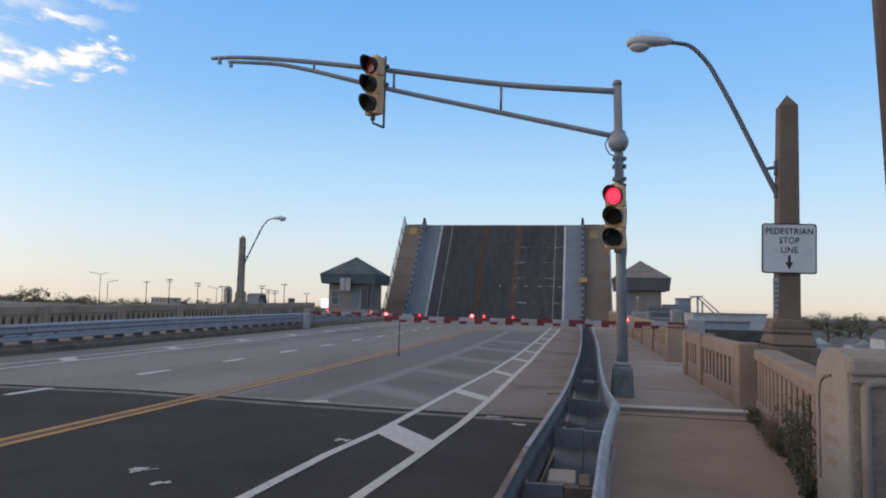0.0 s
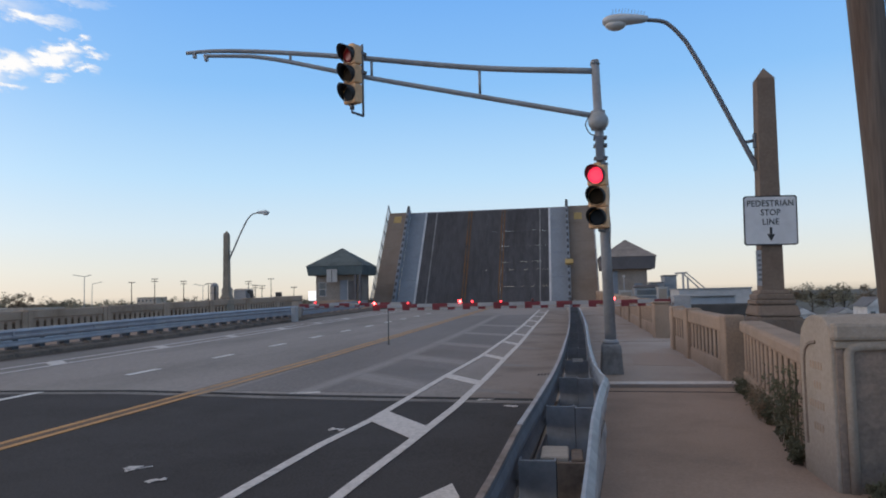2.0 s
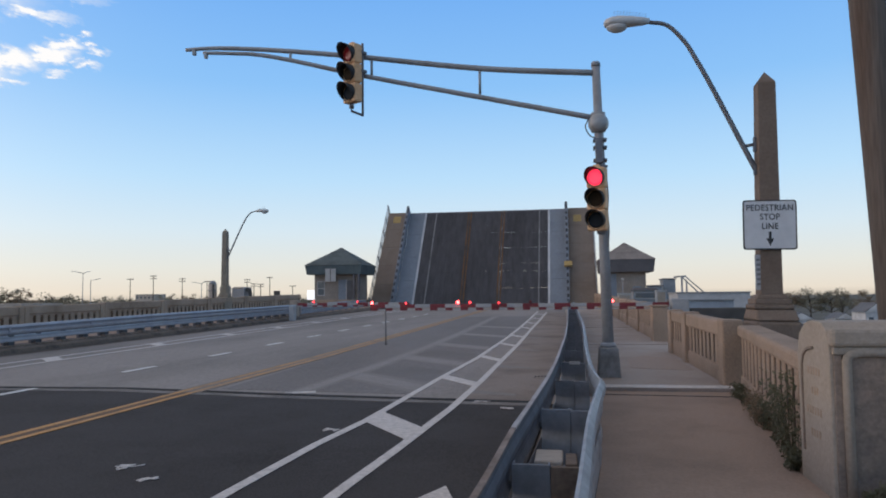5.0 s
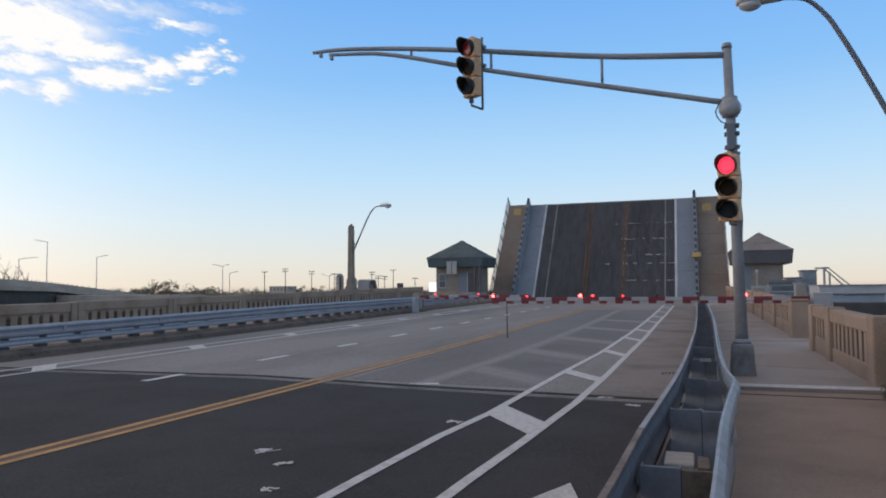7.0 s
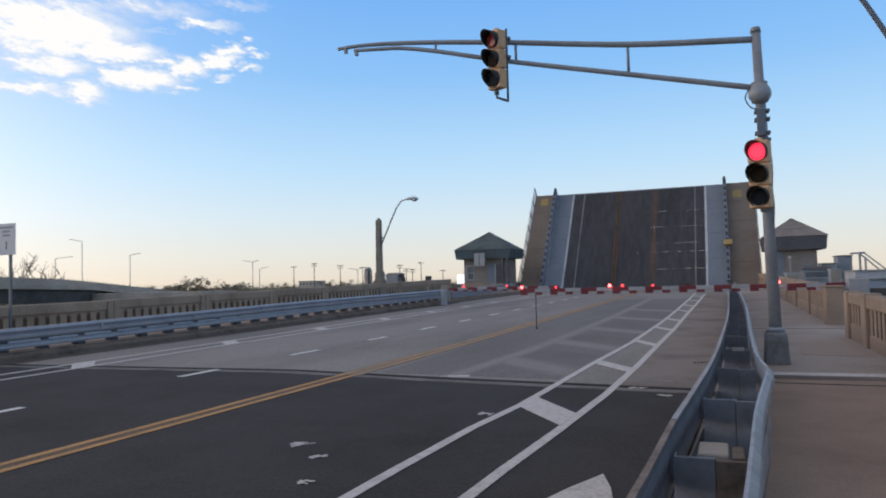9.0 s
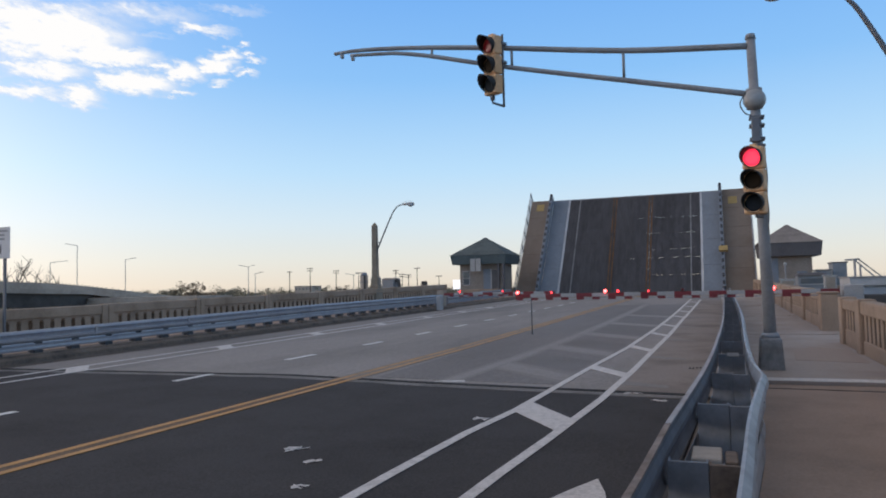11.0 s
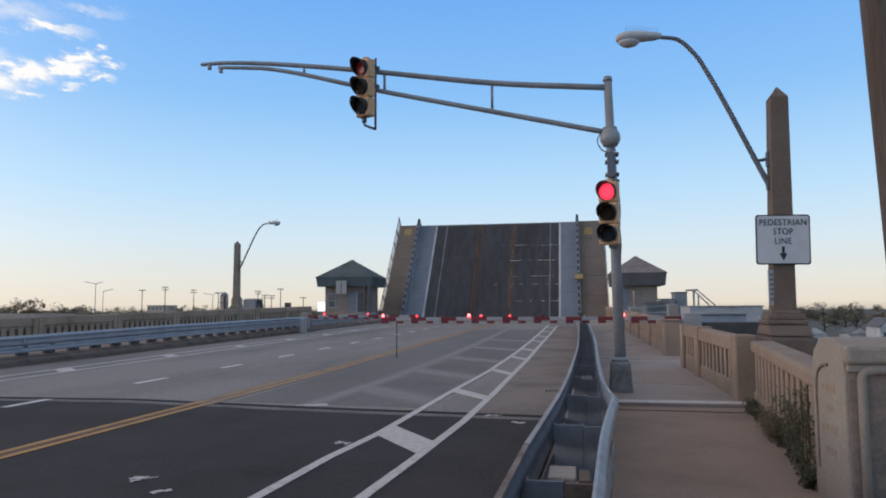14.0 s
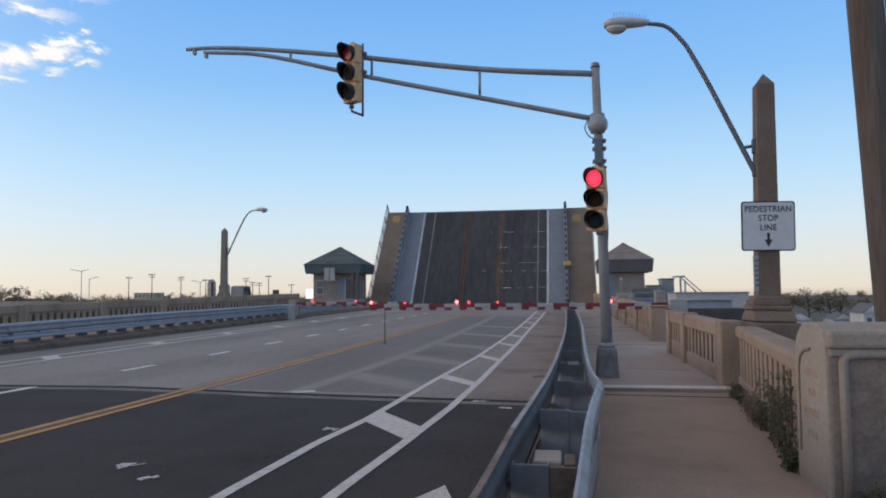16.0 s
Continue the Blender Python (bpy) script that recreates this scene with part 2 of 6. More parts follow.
RUST_LIP = surface("rusty_scraped_lip", (0.24, 0.185, 0.155), 0.8, metal=0.1, var=0.3, grain=10, stain=3.5, stain_amt=0.7, stain_col=(0.12, 0.075, 0.05), bump=0.15)
GALV_POST = surface("bluish_post_steel", (0.245, 0.248, 0.272), 0.65, metal=0.2, var=0.14, grain=14, stain=2.4, stain_amt=0.4, stain_col=(0.18, 0.175, 0.18), bump=0.06)
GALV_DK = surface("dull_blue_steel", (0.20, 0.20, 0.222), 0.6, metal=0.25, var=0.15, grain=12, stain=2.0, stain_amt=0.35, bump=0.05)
RUSTY = surface("rust_stained_block", (0.21, 0.155, 0.12), 0.85, var=0.3, grain=14, stain=3.0, stain_amt=0.5, bump=0.2)
WOODBLOCK = surface("bleached_wood_block", (0.45, 0.39, 0.34), 0.85, var=0.2, grain=20, stain=3, bump=0.2, stretch=(1, 6, 1))
POLE_GREY = surface("grey_painted_pole", (0.305, 0.312, 0.33), 0.55, metal=0.15, var=0.1, grain=15, stain=1.5, stain_amt=0.35, stain_col=(0.15, 0.145, 0.14), bump=0.05)
PEDESTAL = surface("grimy_cast_pedestal", (0.255, 0.245, 0.24), 0.7, metal=0.1, var=0.2, grain=12, stain=2.5, stain_amt=0.6, stain_col=(0.10, 0.09, 0.085), bump=0.15)
LAMP_GREY = surface("dull_lamp_housing", (0.34, 0.35, 0.36), 0.5, metal=0.2, var=0.1, bump=0.05)
LAMP_HEAD = surface("pale_lamp_housing", (0.52, 0.53, 0.54), 0.5, metal=0.1, var=0.1, bump=0.05)
LAMP_DK = surface("dark_bracket_steel", (0.155, 0.163, 0.185), 0.55, metal=0.3, var=0.1, bump=0.05)
SIGNAL_Y = surface("faded_yellow_housing", (0.70, 0.43, 0.235), 0.6, var=0.12, grain=10, stain=3, stain_amt=0.35, bump=0.05)
BLACK = surface("black_visor", (0.028, 0.031, 0.036), 0.6, var=0.2, bump=0.05)
LENS_OFF = surface("dark_signal_lens", (0.026, 0.031, 0.037), 0.8, spec=0.1, var=0.1, bump=0.0)
LENS_AMBER = surface("dark_amber_lens", (0.035, 0.024, 0.015), 0.8, spec=0.1, var=0.1, bump=0.0)
LENS_DIM = glow("dim_red_lens", (0.22, 0.008, 0.014), 0.14)
LENS_RED = glow("lit_red_lens", (1.0, 0.035, 0.085), 1.35)
GATE_LAMP = glow("lit_gate_lamp", (1.0, 0.06, 0.06), 14.0)
GATE_LAMP_DIM = glow("small_gate_lamp", (0.95, 0.04, 0.05), 4.0)
LENS_DARKRED = surface("unlit_red_lens", (0.12, 0.01, 0.012), 0.3, var=0.1, bump=0)
LAMP_GLASS = surface("lamp_refractor", (0.50, 0.50, 0.50), 0.25, var=0.05, bump=0)
SIGN_W = surface("white_sign_sheet", (0.60, 0.60, 0.62), 0.45, var=0.05, grain=6, stain=2, stain_amt=0.15, bump=0.02)
SIGN_K = surface("black_sign_lettering", (0.025, 0.025, 0.028), 0.5, var=0.1, bump=0)
SIGN_GREY = surface("faded_sign_print", (0.34, 0.34, 0.36), 0.5, var=0.1, bump=0)
GATE_W = surface("gate_white_paint", (0.36, 0.355, 0.36), 0.5, var=0.1, bump=0.02)
GATE_R = surface("gate_red_paint", (0.18, 0.022, 0.03), 0.5, var=0.1, bump=0.02)
LEAF_DARK = surface("dark_steel_deck", (0.070, 0.069, 0.078), 0.7, metal=0.2, var=0.25, grain=3, stain=0.35, stain_amt=0.5, stain_col=(0.050, 0.046, 0.050), bump=0.2, stretch=(1, 0.2, 0.2))
LEAF_GREY = surface("blue_grey_deck_plate", (0.19, 0.22, 0.265), 0.6, var=0.08, grain=4, stain=0.4, stain_amt=0.25, bump=0.05)
LEAF_BROWN = surface("brown_walkway_plate", (0.210, 0.165, 0.134), 0.75, var=0.1, grain=4, stain=0.5, stain_amt=0.35, stain_col=(0.15, 0.10, 0.075), bump=0.1)
LEAF_YEL = surface("dull_yellow_deck_line", (0.15, 0.072, 0.028), 0.7, var=0.3, grain=4, stain=0.8, stain_amt=0.7, stain_col=(0.06, 0.05, 0.045), bump=0)
LEAF_WHITE = surface("deck_white_line", (0.50, 0.51, 0.54), 0.7, var=0.15, grain=4, bump=0)
LEAF_DULLW = surface("worn_deck_white_line", (0.22, 0.22, 0.23), 0.7, var=0.3, grain=4, stain=0.8, stain_amt=0.6, bump=0)
YELLOW_PLATE = surface("yellow_plate", (0.42, 0.29, 0.11), 0.6, var=0.15, grain=6, bump=0)
STEEL_DK = surface("dark_railing_steel", (0.055, 0.06, 0.07), 0.6, metal=0.3, var=0.2, bump=0.05)
STEEL_BLUE = surface("light_blue_steel", (0.34, 0.36, 0.40), 0.5, metal=0.2, var=0.1, bump=0.05)
ROOF_G = surface("green_grey_shingle", (0.095, 0.118, 0.122), 0.8, var=0.2, grain=6, stain=1.0, bump=0.3, piece=0.1)
ROOF_T = surface("taupe_shingle", (0.235, 0.205, 0.19), 0.85, var=0.15, grain=6, stain=1.0, bump=0.3, piece=0.1)
FASCIA_G = surface("dark_green_fascia", (0.085, 0.115, 0.125), 0.6, var=0.12, grain=5, bump=0.05)
FASCIA_B = surface("dark_brown_fascia", (0.105, 0.10, 0.108), 0.6, var=0.12, grain=5, bump=0.05)
BRICK = surface("tan_brick_wall", (0.265, 0.228, 0.20), 0.9, var=0.2, grain=7, stain=0.8, stain_amt=0.3, bump=0.2)
PANE = surface("dusk_window_pane", (0.10, 0.12, 0.14), 0.08, var=0.05, bump=0, spec=0.8)
TRIM = surface("pale_window_trim", (0.45, 0.44, 0.43), 0.6, var=0.08, bump=0)
WOODPOLE = surface("weathered_wood_pole", (0.115, 0.094, 0.082), 0.9, var=0.3, grain=14, stain=2.0, stain_amt=0.5, stain_col=(0.09, 0.06, 0.045), bump=0.4, stretch=(3, 3, 0.15))
FAR_STEEL = surface("far_grey_steel", (0.30, 0.30, 0.31), 0.7, var=0.1, bump=0)
FAR_CONC = surface("far_concrete", (0.43, 0.37, 0.315), 0.9, var=0.12, grain=1.5, stain=0.2, stain_amt=0.4, bump=0)
FAR_DARK = surface("far_girder", (0.075, 0.068, 0.064), 0.8, var=0.15, grain=1, bump=0)
FAR_ROOF = surface("far_roof", (0.135, 0.135, 0.145), 0.8, var=0.15, grain=1, bump=0)
FAR_WALL = surface("far_white_siding", (0.60, 0.59, 0.58), 0.8, var=0.08, grain=1, bump=0)
FAR_PALE = surface("pale_grey_cladding", (0.44, 0.435, 0.44), 0.8, var=0.1, grain=1, stain=0.3, stain_amt=0.3, bump=0)
FAR_BLUE = surface("blue_grey_cladding", (0.25, 0.265, 0.285), 0.7, var=0.1, grain=1, stain=0.3, bump=0)
LIT_SIGN = glow("lit_white_billboard", (0.95, 0.93, 0.95), 1.0)
# both tree foliages are lightened in colour to stand for distant haze
FOLIAGE = surface("hazed_foliage", (0.29, 0.265, 0.20), 0.9, var=0.4, grain=1.2, stain=0.3, stain_amt=0.5, stain_col=(0.17, 0.145, 0.10), bump=0)
FOLIAGE2 = surface("hazed_autumn_foliage", (0.29, 0.23, 0.17), 0.9, var=0.4, grain=1.2, stain=0.3, stain_amt=0.4, bump=0)
BARK = surface("bark", (0.07, 0.055, 0.042), 0.95, var=0.3, grain=6, bump=0.3)
WEED = surface("weed_leaf", (0.17, 0.17, 0.115), 0.8, var=0.35, grain=10, stain=4, stain_amt=0.4, stain_col=(0.09, 0.08, 0.035), bump=0)
DRYWEED = surface("dry_weed", (0.30, 0.23, 0.16), 0.9, var=0.3, grain=10, bump=0)
SHORE = surface("shore_ground", (0.085, 0.075, 0.055), 0.95, var=0.3, grain=0.3, stain=0.03, stain_amt=0.5, bump=0)
WATER = surface("river_water", (0.05, 0.065, 0.075), 0.12, var=0.1, grain=0.6, stain=0.05, stain_amt=0.2, bump=0.25)
GUTTER = surface("gutter_dirt_rail_shade", (0.085, 0.072, 0.064), 0.95, spec=0.2, var=0.3, grain=12, stain=0.8, stain_amt=0.5, stain_col=(0.14, 0.12, 0.108), bump=0.3, stretch=(1, 0.3, 1))
EARTH = surface("dark_earth", (0.07, 0.055, 0.045), 0.95, var=0.3, grain=4, stain=0.4, stain_amt=0.5, bump=0.3)
FOLIAGE_LOW = surface("low_brush_leaves", (0.085, 0.075, 0.05), 0.9, var=0.4, grain=2, stain=0.5, stain_amt=0.5, stain_col=(0.06, 0.045, 0.03), bump=0)
# galvanised steel again, the far rail's cooler, lighter look put into its colour
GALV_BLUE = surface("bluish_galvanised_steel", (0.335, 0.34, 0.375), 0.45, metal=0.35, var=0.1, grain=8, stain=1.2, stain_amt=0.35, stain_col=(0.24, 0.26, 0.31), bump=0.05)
PARAPET = surface("brown_weathered_concrete", (0.335, 0.26, 0.20), 0.9, var=0.16, grain=30, stain=0.8, stain_amt=0.45, stain_col=(0.19, 0.14, 0.10), bump=0.25, piece=0.05)
TWIG = surface("pale_bare_twigs", (0.32, 0.275, 0.22), 0.9, var=0.25, grain=6, bump=0.1)
SIGN_MID = surface("faded_dark_print", (0.14, 0.14, 0.15), 0.6, var=0.15, bump=0)


def leafy(m, share=0.6):
    """Thin leaves let part of the light through."""
    N, L = m.node_tree.nodes, m.node_tree.links
    b = N["Principled BSDF"]
    t = N.new("ShaderNodeBsdfTranslucent")
    L.new(b.inputs["Base Color"].links[0].from_socket, t.inputs["Color"])
    mix = N.new("ShaderNodeMixShader")
    mix.inputs[0].default_value = share
    L.new(b.outputs[0], mix.inputs[1])
    L.new(t.outputs[0], mix.inputs[2])
    L.new(mix.outputs[0], N["Material Output"].inputs["Surface"])


for leaf_material in (FOLIAGE, FOLIAGE2, WEED, DRYWEED):
    leafy(leaf_material)

# ---- building helpers ----
GRADE = 0.011


def G(y):
    """Height of the sidewalk at y: the approach climbs gently to the bridge."""
    return GRADE * min(y, 72.0)


def mesh_of(bm, name):
    bmesh.ops.recalc_face_normals(bm, faces=bm.faces[:])
    me = bpy.data.meshes.new(name)
    bm.to_mesh(me)
    bm.free()
    return me


def part(name, bm, material, parent=None, label=""):
    """Links a bmesh (or a mesh) as one object under a thing or under a part."""
    me = bm if isinstance(bm, bpy.types.Mesh) else mesh_of(bm, name)
    if not me.materials:
        me.materials.append(material)
    ob = new(name, me)
    if parent is not None:
        ob.parent = parent
    if label:
        ob["label"] = label
    return ob


def thing(name, label, category, group="", kind="", at=None):
    ob = new(name)
    ob.empty_display_size = 0.2
    if at is not None:
        ob.matrix_basis = at
    return tagged(ob, label, category, group, kind)


def smooth(bm):
    for f in bm.faces:
        f.smooth = True
    return bm


def box(x0, x1, y0, y1, z0, z1, bev=0.0, bm=None, seg=2):
    """A box, its edges rounded by bev."""
    bm = bm or bmesh.new()
    r = bmesh.ops.create_cube(bm, size=1.0)
    vs = r["verts"]
    for v in vs:
        v.co = Vector(((x0 + x1) / 2 + v.co.x * (x1 - x0), (y0 + y1) / 2 + v.co.y * (y1 - y0), (z0 + z1) / 2 + v.co.z * (z1 - z0)))
    if bev:
        es = list({e for v in vs for e in v.link_edges})
        bmesh.ops.bevel(bm, geom=es, offset=bev, segments=seg, affect="EDGES", profile=0.5)
    return bm


def frustum(cx, cy, z0, z1, a0, b0, a1, b1, bev=0.0, bm=None):
    """A block whose size goes from a0 x b0 at z0 to a1 x b1 at z1."""
    bm = bm or bmesh.new()
    vs = bmesh.ops.create_cube(bm, size=1.0)["verts"]
    for v in vs:
        top = v.co.z > 0
        a, b = (a1, b1) if top else (a0, b0)
        v.co = Vector((cx + v.co.x * a, cy + v.co.y * b, z1 if top else z0))
    if bev:
        bmesh.ops.bevel(bm, geom=list({e for v in vs for e in v.link_edges}), offset=bev, segments=2, affect="EDGES", profile=0.5)
    return bm


def tube(points, radius, sides=12, bm=None, r_end=None, caps=True):
    """A round tube along points."""
    bm = bm or bmesh.new()
    pts = [Vector(p) for p in points]
    rings = []
    n = len(pts)
    for i, p in enumerate(pts):
        d = (pts[min(i + 1, n - 1)] - pts[max(i - 1, 0)]).normalized()
        ref = Vector((0, 0, 1)) if abs(d.z) < 0.95 else Vector((0, 1, 0))
        u = d.cross(ref).normalized()
        w = u.cross(d)
        r = radius if r_end is None else radius + (r_end - radius) * i / (n - 1)
        rings.append([bm.verts.new(p + r * (math.cos(a) * u + math.sin(a) * w)) for a in (2 * math.pi * k / sides for k in range(sides))])
    for a, b in zip(rings, rings[1:]):
        for k in range(sides):
            f = bm.faces.new((a[k], a[(k + 1) % sides], b[(k + 1) % sides], b[k]))
            f.smooth = True
    if caps:
        bm.faces.new(rings[0][::-1])
        bm.faces.new(rings[-1])
    return bm


def curve_points(points, steps=6):
    """A smooth line through points."""
    p = [Vector(q) for q in points]
    p = [2 * p[0] - p[1]] + p + [2 * p[-1] - p[-2]]
    out = []
    for i in range(1, len(p) - 2):
        for k in range(steps):
            t = k / steps
            a, b, c, d = p[i - 1:i + 3]
            out.append(0.5 * (2 * b + (c - a) * t + (2 * a - 5 * b + 4 * c - d) * t * t + (3 * b - a - 3 * c + d) * t ** 3))
    out.append(p[-2])
    return out


def sweep(path, profile, bm=None):
    """A closed profile of (sideways, up) carried along a path; sideways is to the right of the way."""
    bm = bm or bmesh.new()
    pts = [Vector(p) for p in path]
    rings = []
    for i, p in enumerate(pts):
        d = pts[min(i + 1, len(pts) - 1)] - pts[max(i - 1, 0)]
        s = Vector((d.y, -d.x, 0)).normalized()
        rings.append([bm.verts.new(p + s * a + Vector((0, 0, b))) for a, b in profile])
    n = len(profile)
    for a, b in zip(rings, rings[1:]):
        for k in range(n):
            bm.faces.new((a[k], a[(k + 1) % n], b[(k + 1) % n], b[k]))
    bm.faces.new(rings[0][::-1])
    bm.faces.new(rings[-1])
    return bm


def strip(pts, z_of, lift, bm=None):
    """A thin raised patch of paint: an outline of (x, y) on the road, 4 mm thick."""
    bm = bm or bmesh.new()
    top = [bm.verts.new((x, y, z_of(y) + lift)) for x, y in pts]
    low = [bm.verts.new((x, y, z_of(y) + lift - 0.004)) for x, y in pts]
    bm.faces.new(top)
    n = len(pts)
    for k in range(n):
        bm.faces.new((top[k], low[k], low[(k + 1) % n], top[(k + 1) % n]))
    return bm


def ribbon(path, width, z_of, lift):
    """A painted line along a path of (x, y)."""
    bm = bmesh.new()
    for (xa, ya), (xb, yb) in zip(path, path[1:]):
        d = Vector((yb - ya, -(xb - xa))).normalized() * width / 2
        strip([(xa - d.x, ya - d.y), (xa + d.x, ya + d.y), (xb + d.x, yb + d.y), (xb - d.x, yb - d.y)], z_of, lift, bm)
    return bm


def zr(y):
    return G(y) - 0.12


def slab(x0, x1, ys, z_of, thick, x_edge=None):
    """A slab that follows the grade."""
    bm = bmesh.new()
    rows = []
    for y in ys:
        a, b = (x0, x1) if x_edge is None else x_edge(y)
        rows.append([bm.verts.new(c) for c in ((a, y, z_of(y)), (b, y, z_of(y)), (b, y, z_of(y) - thick), (a, y, z_of(y) - thick))])
    for a, b in zip(rows, rows[1:]):
        for k in range(4):
            bm.faces.new((a[k], a[(k + 1) % 4], b[(k + 1) % 4], b[k]))
    bm.faces.new(rows[0][::-1])
    bm.faces.new(rows[-1])
    return bm


def structure(name, bm, material, label, category):
    return tagged(part(name, bm, material), label, category, kind="structure")


def lettering(body, size, material, parent, m, name="lettering"):
    """Raised flat letters as a mesh, centred at m."""
    cu = bpy.data.curves.new(name, "FONT")
    cu.body, cu.size, cu.align_x, cu.align_y, cu.extrude = body, size, "CENTER", "CENTER", 0.003
    cu.offset = size * 0.008
    cu.space_character = 1.08
    tmp = new(name, cu)
    bpy.context.view_layer.update()
    me = bpy.data.meshes.new_from_object(tmp.evaluated_get(bpy.context.evaluated_depsgraph_get()))
    bpy.data.objects.remove(tmp)
    bpy.data.curves.remove(cu)
    me.transform(m)
    me.materials.clear()
    me.materials.append(material)
    ob = new(name, me)
    ob.parent = parent
    return ob


def far(az, el, d):
    """A place by bearing and elevation in degrees, d metres away."""
    return Vector((d * math.sin(radians(az)), d * math.cos(radians(az)), EYE[2] + d * math.tan(radians(el))))


# ---- ground, water, bridge deck, road ----
LOW = -10.0
bm = bmesh.new()
bmesh.ops.create_grid(bm, x_segments=24, y_segments=24, size=4500)
for v in bm.verts:
    v.co.z = LOW
structure("ground", bm, SHORE, "dark low shore land reaching the horizon", "ground")
structure("water", box(-30, 900, 84, 190, LOW - 0.5, LOW + 0.25), WATER, "dark river water under the raised bridge", "water")
structure("bridge_deck", slab(-20.85, 4.6, (-40, 0, 72), lambda y: zr(y) - 0.06, 1.3), FAR_CONC, "concrete deck of the bridge approach", "bridge deck")
structure("embankment", box(-22.5, 4.2, -40, 12, LOW - 0.3, -1.9), FAR_CONC, "concrete abutment under the approach", "abutment")
for y in (30, 50, 71):
    structure("bridge_pier", box(-21, 3, y - 1, y + 1, LOW - 0.3, zr(y) - 1.34, 0.1), FAR_CONC, "concrete pier under the deck", "bridge pier")
structure("roadside_verge", slab(3.35, 9.0, (-40, 0, 6.9), lambda y: -0.02, 1.2), SHORE, "earth verge beside the stone pier", "verge")

SEAM_Y = ((-19.0, 11.55), (-15.3, 11.75), (-8.0, 11.95), (-4.7, 11.42), (-0.4, 10.95))


def seam_at(x):
    for (a, b), (c, d) in zip(SEAM_Y, SEAM_Y[1:]):
        if x <= c:
            return b + (d - b) * (x - a) / (c - a)
    return SEAM_Y[-1][1]


def road_sheet(name, near, mat, label):
    bm = bmesh.new()
    xs = [-18.6 + 0.9 * i for i in range(21)]
    xs[-1] = -0.25
    ys = (-40, -10, 0, 5) if near else (25, 40, 55, 72)
    cols = []
    for x in xs:
        s = seam_at(x)
        line = [*ys, s] if near else [s, *ys]
        if near:
            x2 = [x - 0.25 if (x > -1 and yy < 6) else x for yy in line]
        else:
            x2 = [x + (0.3 if x > -1 and yy > 12 else 0) for yy in line]
        cols.append([(bm.verts.new((xx, yy, zr(yy))), bm.verts.new((xx, yy, zr(yy) - 0.055))) for xx, yy in zip(x2, line)])
    for a, b in zip(cols, cols[1:]):
        for k in range(len(a) - 1):
            bm.faces.new((a[k][0], b[k][0], b[k + 1][0], a[k + 1][0]))
            bm.faces.new((a[k][1], a[k + 1][1], b[k + 1][1], b[k][1]))
    return structure(name, bm, mat, label, "road")


road_sheet("road", True, ASPHALT_NEW, "fresh black asphalt road before the bridge")
road_sheet("road_bridge", False, ASPHALT_OLD, "worn grey roadway on the bridge approach")
structure("joint_header", ribbon([(x, y + 0.07) for x, y in SEAM_Y], 0.20, zr, 0.006), JOINT_PALE, "pale concrete header of the road joint", "road joint")
structure("expansion_joint", ribbon([(x, y + 0.36) for x, y in SEAM_Y], 0.20, zr, 0.006), SEAM, "dark tarred joint across the road", "road joint")


def marking(path, width, mat, label, lift=0.008, name="lane_line"):
    return structure(name, ribbon(path, width, zr, lift), mat, label, "road marking")


YEL = [(-6.86, -20), (-6.78, 5.2), (-6.68, 7.7), (-6.53, 11.9)]
YEL_FAR = [(-6.53, 11.9), (-6.36, 18), (-6.32, 30), (-6.35, 46), (-6.35, 70)]
marking(YEL, 0.145, PAINT_OLDY, "dark ochre stain between the centre lines", 0.0065, name="centre_stain")
marking(YEL_FAR, 0.50, PAINT_OLDY_WIDE, "broad ochre stain round the worn centre lines", 0.0065, name="centre_stain")
for off in (-0.13, 0.13):
    marking([(x + off, y) for x, y in YEL], 0.11, PAINT_Y, "worn yellow double centre line", name="centre_line")
    marking([(x + off, y) for x, y in YEL_FAR], 0.11, PAINT_Y_FAR, "dull worn yellow double centre line", name="centre_line")
for a, b in ((7.0, 7.85), (11.1, 12.15), (14.75, 15.95), (18.5, 19.6), (22.3, 23.5), (26.1, 27.3), (29.9, 31.1), (33.7, 34.9), (37.5, 38.7), (41.3, 42.5), (45.1, 46.3), (49, 50.2)):
    xd = -9.85 + 0.03 * min(max(a - 7.0, 0.0), 12.0)
    marking([(xd, a), (xd + 0.03, b)], 0.15, PAINT_DASH, "white lane dash", name="lane_dash")
WL = (-13.95, -13.15)
for x in WL:
    marking([(x - 0.2, -10), (x, 12.0), (x + 0.05, 22), (x + 0.1, 60)], 0.12, PAINT_W, "white edge line of the far lane", name="edge_line")
for y in (6.7, 11.9, 17.1, 22.2, 27.4, 32.6, 37.8, 43):
    structure("buffer_block", strip([(WL[1] - 0.03, y - 0.2), (WL[1] + 0.03, y + 0.35), (WL[0] + 0.03, y + 1.15), (WL[0] - 0.02, y + 0.55)], zr, 0.010),
              PAINT_W, "white block between the edge lines", "road marking")
HL = [(-3.1, -4), (-2.98, 4.2), (-2.91, 6.13), (-2.81, 8.04), (-2.64, 9.58), (-2.43, 14.1), (-2.18, 18.4), (-2.02, 25.1), (-1.95, 32), (-1.93, 42.3), (-1.93, 54)]
HR = [(-2.15, -4), (-2.07, 4.2), (-1.95, 6.38), (-1.82, 8.1), (-1.66, 10.7), (-1.57, 14.0), (-1.51, 18.4), (-1.44, 22.4), (-1.4, 31), (-1.33, 38.4), (-1.26, 52)]
marking(HL, 0.12, PAINT_W, "white line of the hatched buffer", name="hatch_line")
